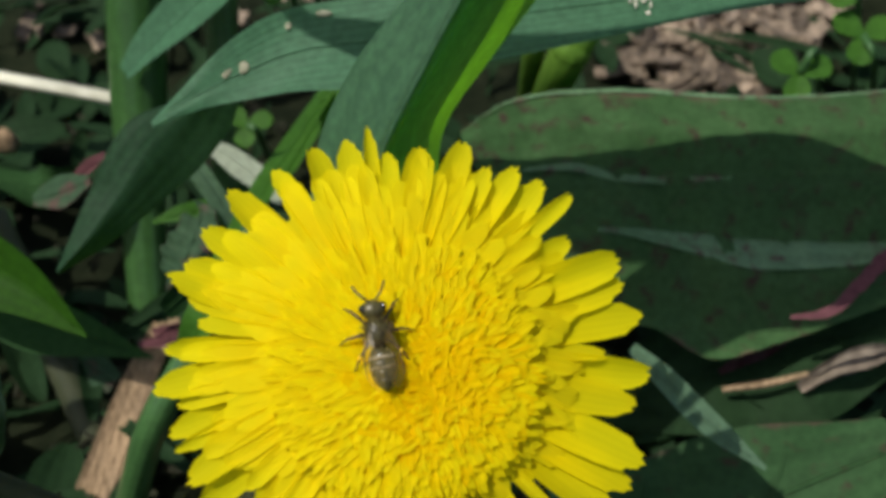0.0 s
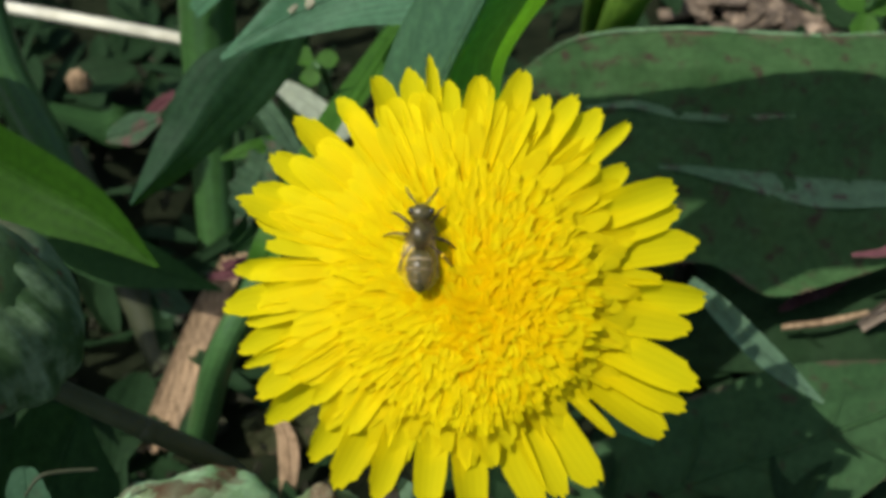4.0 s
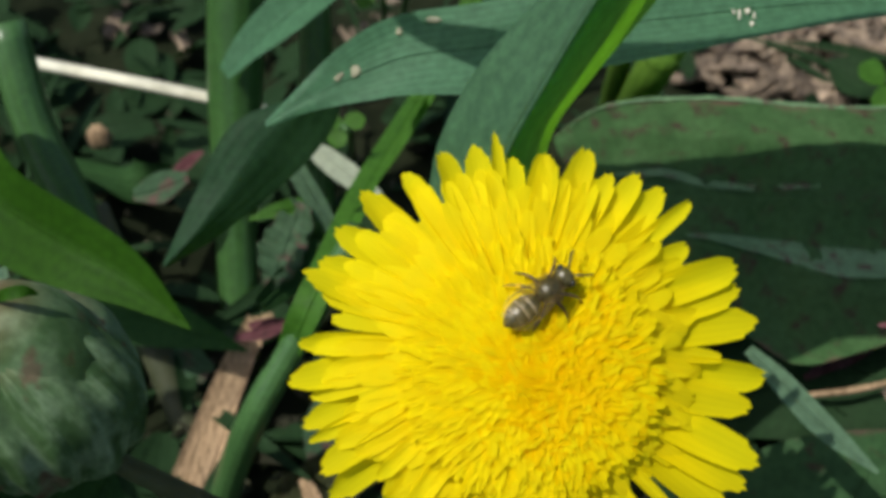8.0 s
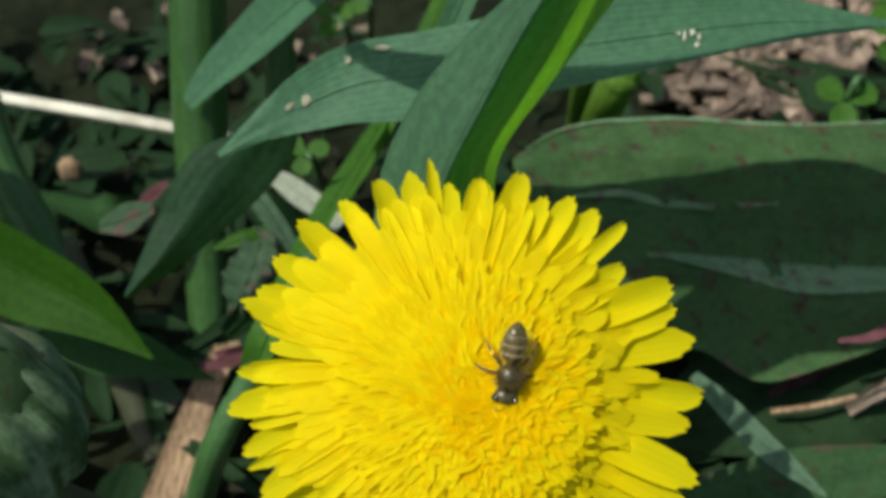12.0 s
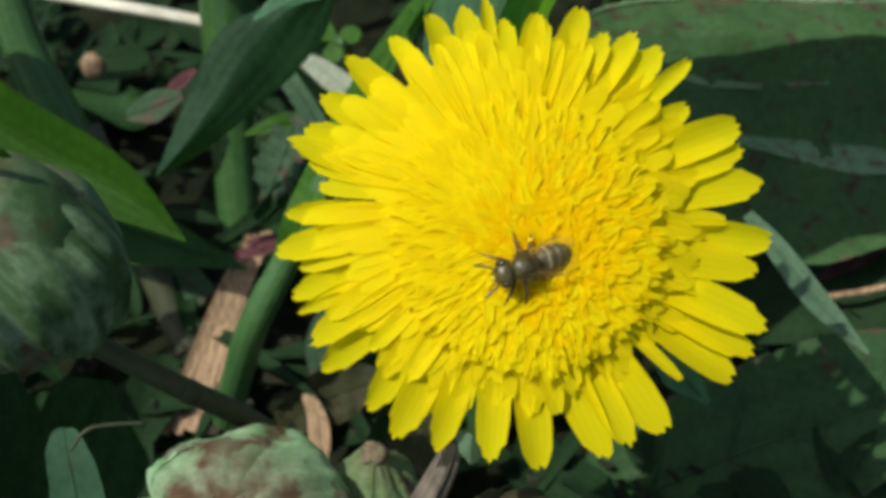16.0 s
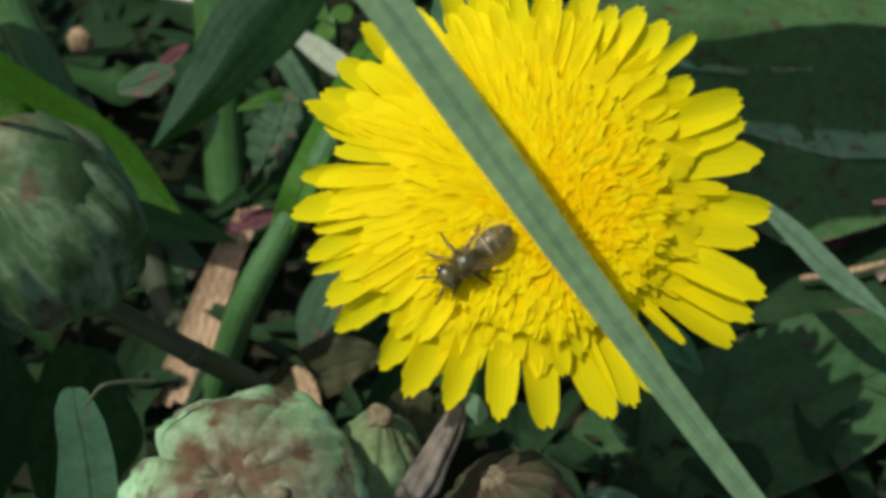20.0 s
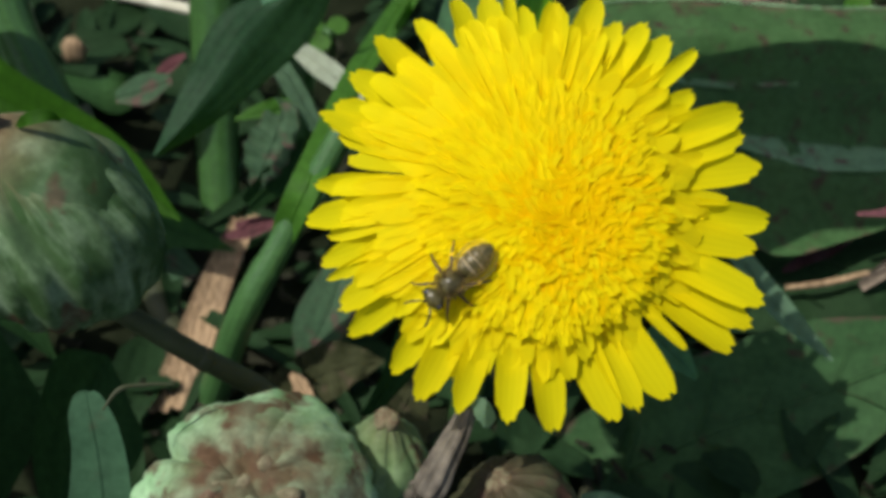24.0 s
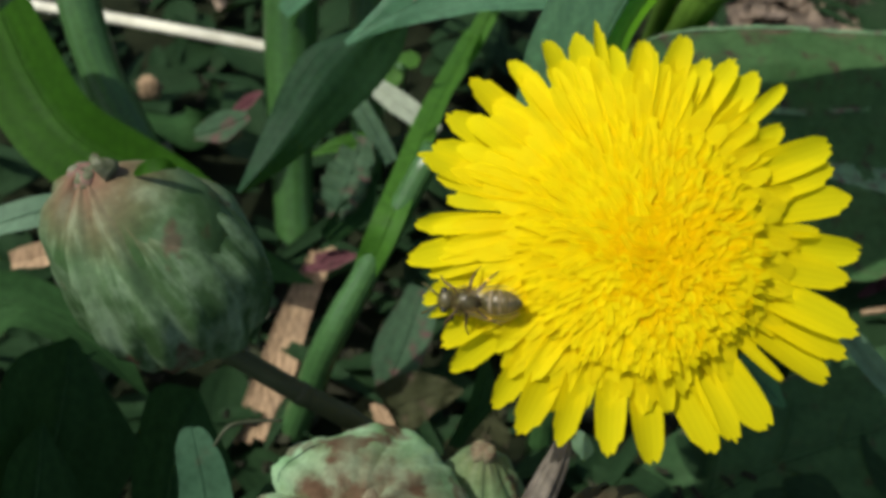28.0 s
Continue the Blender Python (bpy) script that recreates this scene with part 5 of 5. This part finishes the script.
# ---- buds ----
def bud(name, m, length, radius, label, ribs, mats, mouth=0.12, group="closed buds", seed=1, shape=None, puff=0.09, wrinkle=0.02, florets=7, lumps=0.06, loose=0.2, bend=(0, 0, 0), mess=0.0):
    """A closed flower bud along +z: a body wrapped in puffed, wrinkled bracts that meet in grooves, with a withered tip."""
    rng = random.Random(seed)
    ob = new(name)
    ob.matrix_world = m
    tagged(ob, label, "flower bud", group)
    shape = shape or ((0.0, 0.20), (0.06, 0.62), (0.20, 0.95), (0.38, 1.0), (0.56, 0.84), (0.76, 0.52), (0.93, 0.24), (1.0, mouth))
    line = spline(shape, 40)

    lean = m.to_3x3().inverted() @ Vector(bend)

    def skin(a, v, s, high):
        z, r = line[min(39, max(0, int(v * 39)))] * (1 - (v * 39) % 1) + line[min(39, int(v * 39) + 1)] * ((v * 39) % 1)
        q = Vector((2.2 * math.cos(a), 2.2 * math.sin(a), 3 * z + seed))
        r = r * radius * (1 + high * puff * (1 - s * s) ** 0.7 - 0.35 * puff + lumps * noise.noise(q) + wrinkle * noise.noise(Vector((6 * math.cos(a), 6 * math.sin(a), 1.3 * z + seed))) + 0.4 * wrinkle * noise.noise(Vector((17 * math.cos(a), 17 * math.sin(a), 7 * z + seed))))
        return Vector((r * math.cos(a), r * math.sin(a), length * (z + 0.04 * noise.noise(q * 1.7)))) + lean * max(0, (z - 0.35) / 0.65) ** 1.6

    part("body", tube([tuple(Vector((0, 0, z * length)) + lean * max(0, (z - 0.35) / 0.65) ** 1.6) for z, r in shape], [r * radius * 0.9 for z, r in shape], 20, 24), mats[0], ob)
    for k in range(ribs):
        a0 = 2 * math.pi * (k + rng.uniform(-loose, loose)) / ribs
        span = 2 * math.pi / ribs * rng.uniform(1.25, 1.5 + loose)
        high, twist = rng.uniform(0.7, 1.3), rng.uniform(-0.1, 0.3)
        bm = bmesh.new()
        uvl = bm.loops.layers.uv.new("UVMap")
        na, nv, grid = 18, 28, []
        for i in range(nv + 1):
            v = 0.01 + 0.98 * i / nv
            grid.append([bm.verts.new(skin(a0 + twist * v + (q / na - 0.5) * span, v, 2 * q / na - 1, high)) for q in range(na + 1)])
        for i in range(nv):
            for q in range(na):
                f = bm.faces.new((grid[i][q], grid[i][q + 1], grid[i + 1][q + 1], grid[i + 1][q]))
                for lo, (ii, qq) in zip(f.loops, ((i, q), (i, q + 1), (i + 1, q + 1), (i + 1, q))):
                    lo[uvl].uv = (qq / na, ii / nv)
        part("bract", bm, mats[1] if rng.random() < 0.3 else mats[0], ob)
    for k in range(florets if mess else 0):
        a, q = rng.uniform(0, 6.28), radius * math.sqrt(rng.random()) * 0.42
        c = np.array((q * math.cos(a), q * math.sin(a), length * rng.uniform(0.86, 0.95)))
        d = np.array((rng.uniform(-1, 1), rng.uniform(-1, 1), rng.uniform(0.0, 0.7))) * 0.0016
        part("withered_floret", tube([c - d * 0.5, c, c + d * 0.6, c + d + np.array((0, 0, -0.0005))], [0.0007, 0.0012, 0.0010, 0.0003], 8, 8, flat=rng.uniform(0.4, 0.9), ribs=0.2), mats[2] if rng.random() < 0.7 else mats[0], ob)
    for k in range(0 if mess else florets):
        a = rng.uniform(0, 6.28)
        d = np.array((math.cos(a), math.sin(a), 0)) * radius * mouth
        tip = np.array(lean)
        part("withered_floret", tube([d * 0.5 + tip * 0.8 + np.array((0, 0, length * 0.9)), d + tip + np.array((0, 0, length * 0.98)), d * 1.4 + tip + np.array((0, 0, length * rng.uniform(1.0, 1.04)))],
                                     [0.0009, 0.0010, 0.0005], 6, 7, ribs=0.15), mats[2], ob)
    return ob


def axis_pose(base, tip):
    """A pose at base whose z points at tip."""
    q = (Vector(tip) - Vector(base)).to_track_quat("Z", "Y")
    return Matrix.Translation(base) @ q.to_matrix().to_4x4()


bud("flower_bud", axis_pose((-0.04230, -0.00470, 0.06110), (-0.04261, -0.00186, 0.08320)), 0.0190, 0.00800, "large closed green bud with wrinkled bracts and a reddish tip", 8, (BRACT, BRACT_FROST, BRACT_RED), mouth=0.10, seed=5, puff=0.10, wrinkle=0.11, lumps=0.12, loose=0.24, bend=(-0.0058, 0, 0.0003), shape=((0.0, 0.20), (0.05, 0.60), (0.16, 0.90), (0.34, 1.02), (0.54, 1.03), (0.72, 0.93), (0.86, 0.66), (0.95, 0.32), (1.0, 0.10)))
crumpled = bpy.data.objects["flower_bud"]
inv = crumpled.matrix_world.inverted()
at = [inv @ Vector(q) for q in ((-0.04403, -0.00290, 0.08067), (-0.04280, -0.00314, 0.08178), (-0.04129, -0.00284, 0.08201), (-0.04050, -0.00234, 0.08107))]
part("sepal", sheet([tuple(q) for q in at], [0.00038, 0.00106, 0.00096, 0.00019], inv.to_3x3() @ Vector(VIEW), 0.2, 10, 4), LEAF_BRIGHT, crumpled, "small bright green sepal at the bud's top")
at = [inv @ Vector(q) for q in ((-0.04919, -0.00482, 0.07486), (-0.04986, -0.00498, 0.07612), (-0.05049, -0.00543, 0.07709), (-0.04982, -0.00512, 0.07736))]
part("hook", tube([tuple(q) for q in at], [0.00044, 0.00044, 0.00024, 0.00015], 10, 7), BRACT_BROWN, crumpled, "brown withered hook")
at = [inv @ Vector(q) for q in ((-0.04610, -0.00263, 0.08099), (-0.04690, -0.00299, 0.08206), (-0.04710, -0.00266, 0.08239), (-0.04671, -0.00285, 0.08219))]
part("tip", tube([tuple(q) for q in at], [0.00106, 0.00066, 0.00038, 0.00014], 10, 8, ribs=0.2), BRACT_RED, crumpled, "pinkish folded withered tip")
BOWL = ((0.0, 0.30), (0.10, 0.72), (0.28, 0.98), (0.5, 1.0), (0.72, 0.93), (0.88, 0.74), (0.97, 0.44), (1.0, 0.2), (0.97, 0.06))
FLAT_DOME = ((0.0, 0.45), (0.15, 0.86), (0.38, 1.0), (0.62, 0.95), (0.80, 0.80), (0.92, 0.58), (0.98, 0.34), (0.94, 0.18), (0.84, 0.05))
bud("flower_bud", axis_pose((-0.02531, -0.01374, 0.03789), (-0.02493, -0.02033, 0.05887)), 0.0155, 0.01000, "pale green ribbed bud with brown withered patches", 8, (BRACT_PALE, BRACT_PALE, BRACT_BROWN), mouth=0.2, seed=8, shape=FLAT_DOME, puff=0.27, wrinkle=0.08, florets=22, lumps=0.22, loose=0.34, mess=1.0)
bud("flower_bud", axis_pose((0.00253, -0.01370, 0.03159), (-0.00343, -0.01108, 0.04763)), 0.0135, 0.00607, "small brownish green bud below the flower", 9, (BRACT_DULL, BRACT_DULL, BRACT_BROWN), seed=12, shape=BOWL, wrinkle=0.12, lumps=0.15)
bud("flower_bud", axis_pose((-0.01400, -0.00830, 0.03661), (-0.01330, -0.00700, 0.04828)), 0.0112, 0.0046, "small round green bud", 7, (BRACT_SMALL, BRACT_SMALL, BRACT_BROWN), seed=15, wrinkle=0.1, lumps=0.12)
stem_thing("bud_stalk", [(-0.04434, -0.00249, 0.06169), (-0.03982, -0.00155, 0.05551), (-0.03373, -0.00058, 0.04792), (-0.02565, -0.00029, 0.03960), (-0.01924, -0.00333, 0.02955), (-0.01620, -0.01023, 0.00763)], [0.00093, 0.00109, 0.00120, 0.00126, 0.00138, 0.00156], STEM_DARK,
           "thick dark olive bud stalk in shade", "stalk", around=12, nodes=1)
ob = thing("withered_flower", (-0.00548, -0.00885, 0.05240), "grey withered flower head with a frayed end", "flower")
base_w = (-0.00548, -0.00885, 0.05240)
part("body", tube(local([(-0.00548, -0.00885, 0.05240), (-0.00639, -0.01074, 0.05073), (-0.00772, -0.01341, 0.04971), (-0.00872, -0.01562, 0.04910), (-0.00932, -0.01638, 0.04844)], base_w), [0.00077, 0.00115, 0.00136, 0.00156, 0.00108], 26, 36, ribs=0.13, rib_count=7), WITHERED, ob)
end = np.array(local([(-0.00878, -0.01563, 0.04909)], base_w)[0])
rng = random.Random(9)
bm = bmesh.new()
for k in range(90):
    a, h = rng.uniform(0, 6.28), rng.uniform(-0.0016, 0.0010)
    q = np.array((math.cos(a), 0.8 * math.sin(a), 0.5 * math.sin(a))) * 0.0015 + np.array((-0.35, 0, -0.8)) * -h
    tube([end + q * 0.85, end + q * 1.05 + np.array((-0.0002, 0, -0.0003)), end + q * rng.uniform(1.1, 1.3) + np.array((-0.0003, 0, -0.0007))], [0.0001, 0.00008, 0.00003], 3, 4, bm=bm)
tagged(part("bristle_ring", bm, WITHERED, ob, "pale frayed bristles round the end"), kind="stuff")
part("sepal", sheet(local([(-0.00521, -0.00882, 0.05376), (-0.00427, -0.00997, 0.05404), (-0.00378, -0.01074, 0.05333), (-0.00395, -0.01135, 0.05279)], base_w), [0.00076, 0.00183, 0.00162, 0.00043], VIEW, 0.3, 10, 5, teeth=0.1), LEAF_PALE, ob, "small pale green sepal")
leaf_thing("small_leaf", [(0.01117, 0.00527, 0.01339), (0.01412, 0.00522, 0.01324), (0.01767, 0.00498, 0.01290)], [0.00073, 0.00206, 0.00059], LEAF_PALE,
           "small pale leaf tip in the shade", "leaf", fold=0.2)
stem_thing("dry_tendril", [(-0.03837, -0.01478, 0.05803), (-0.03702, -0.01342, 0.05929), (-0.03515, -0.01242, 0.05879), (-0.03243, -0.01165, 0.05805)], [0.00013, 0.00021, 0.00021, 0.00016], STEM_DARK, "thin dark curled tendril", "tendril", around=6)

# the loose blade that the wind swings across
swinging_blade = new("swinging_blade")
tagged(swinging_blade, "long narrow pale green grass blade swinging in the wind", "grass blade")
part("blade", sheet([(0, 0, 0), (0.0004, 0.045, 0.0006), (-0.0003, 0.105, 0.0004), (0.0002, 0.145, 0), (0, 0.185, -0.001)], [0.0010, 0.0013, 0.0024, 0.0027, 0.0003], (0, 0, 1), 0.12, 44, 6), LEAF_SWING, swinging_blade)
part("midrib", tube([(0, 0, 0), (0.0004, 0.045, 0.0006), (-0.0003, 0.105, 0.0004), (0.0002, 0.145, 0), (0, 0.18, -0.001)], [0.0003, 0.00028, 0.00024, 0.0002, 0.0001], 40, 6, 0.6), LEAF_SWING, swinging_blade)


def blade_pose(root, through_it):
    """The swinging blade from its root on the ground through a place in the air, its face towards the open side."""
    y = (Vector(through_it) - Vector(root)).normalized()
    z = Vector(VIEW)
    z = (z - y * z.dot(y)).normalized()
    m = Matrix((y.cross(z), y, z)).transposed().to_4x4()
    m.translation = root
    return m


# ---- things that move ----
def motions():
    # how far the bee lifts its head (degrees): it digs in at first, later dips its tail
    pitch = ((0, 0), (9, 0), (10.8, -27), (13.5, -24), (15.5, 18), (18, 18), (19, 4), (28, 0))
    walk(bee, [(t, bee_pose(u, v, heading, nose=float(np.interp(t, [p[0] for p in pitch], [p[1] for p in pitch])))) for t, u, v, heading in (
        (0, -1.1, 0.4, 103), (0.5, -0.9, 1.1, 111), (1, -2.2, 0.8, 97), (1.5, -2.4, 1.3, 93),
        (2, -2.7, 2.0, 96), (2.5, -3.2, 1.5, 101), (4.5, -2.4, 2.1, 81), (5, -1.2, 2.2, 72),
        (5.5, -1.6, 1.9, 76), (6, -0.1, 2.7, 76), (6.5, -0.2, 3.1, 80), (7, -0.8, 3.3, 63),
        (7.5, 0.2, 3.2, 46), (8, 1.6, 4.5, 42), (8.4, 1.5, 4.9, 14), (9, 3.0, 6.0, 2),
        (9.6, 3.2, 4.6, 0), (10, 5.2, 5.5, -6), (10.4, 4.7, 4.9, -20), (10.8, 5.3, 4.0, -70),
        (11, 5.5, 2.9, -76), (11.6, 4.9, 1.0, -86), (12, 5.0, 0.6, -94), (12.5, 4.9, 0.5, -101),
        (13, 5.0, 0.1, -105), (13.5, 3.8, -1.2, -105), (15.5, 0.8, -4.7, -147), (16, 1.6, -4.8, -160),
        (17, 1.4, -5.0, -156), (17.9, 0.7, -3.9, -150), (18.4, 0.0, -5.5, -146), (19, -1.7, -6.7, -156),
        (19.5, -3.9, -6.9, -147), (20, -4.3, -7.5, -140), (20.3, -5.7, -8.6, -138), (20.7, -8.2, -9.6, -124),
        (21.1, -8.8, -10.2, -142), (21.5, -6.6, -8.7, -138), (23.5, -6.7, -8.9, -131), (24, -6.6, -8.8, -135),
        (25, -6.6, -8.8, -138), (26, -7.4, -9.0, -144), (26.5, -8.3, -8.2, -163), (26.8, -11.0, -8.0, -196),
        (27.1, -12.5, -7.8, -214), (27.5, -13.9, -7.6, -188), (28, -13.8, -8.0, -180),
    )])
    # the pale blade beside the flower sways: seconds, foot, turn in degrees
    lean = Vector((0.1, -0.6, 0.8)).normalized()
    walk(sway_blade, [(t, Matrix.Translation(foot) @ Matrix.Rotation(radians(turn), 4, lean)) for t, foot, turn in (
        (0, (0.0264, 0.0290, 0.0399), 0.3), (6, (0.0264, 0.0290, 0.0399), 0.3), (8.5, (0.0293, 0.0296, 0.0399), -0.1),
        (12.5, (0.0277, 0.0286, 0.0394), 0.0), (16, (0.0278, 0.0318, 0.0418), -7.3), (18.5, (0.0291, 0.0310, 0.0410), -3.6),
        (21, (0.0313, 0.0310, 0.0408), 3.2), (24.5, (0.0260, 0.0284, 0.0395), -5.5), (26, (0.0273, 0.0273, 0.0385), 4.5),
        (28, (0.0290, 0.0245, 0.0362), -4.4),
    )])
    for leg, hip, s, phase in BEE_LEGS:
        walk(leg, [(t * 0.4, Matrix.Translation(hip) @ pose(0, 0, 0, 5 * math.sin(5 * t + phase), 0, 13 * s * math.sin(2.3 * t + phase)) @ Matrix.Translation(-hip)) for t in range(71)])
    rest = blade_pose((0.0, -0.072, 0.0), (-0.100, -0.020, 0.085))
    walk(swinging_blade, [
        (0, rest),
        (17.0, rest),
        (17.1, blade_pose((0.0210, -0.0734, 0.0000), (-0.0248, -0.0204, 0.0819))),
        (17.2, rest),
        (19.4, rest),
        (19.5, blade_pose((0.0179, -0.0755, 0.0000), (-0.0270, -0.0224, 0.0815))),
        (19.6, rest),
        (19.8, rest),
        (19.9, blade_pose((0.0285, -0.0682, 0.0000), (-0.0259, -0.0187, 0.0830))),
        (20.0, blade_pose((0.0683, -0.0479, 0.0000), (0.0012, -0.0158, 0.0825))),
        (20.1, rest),
        (25.2, rest),
        (25.3, blade_pose((-0.0025, -0.0843, 0.0000), (-0.0289, -0.0258, 0.0813))),
        (25.4, blade_pose((0.0154, -0.0768, 0.0000), (-0.0274, -0.0250, 0.0806))),
        (25.5, rest),
        (28, rest),
    ])


motions()
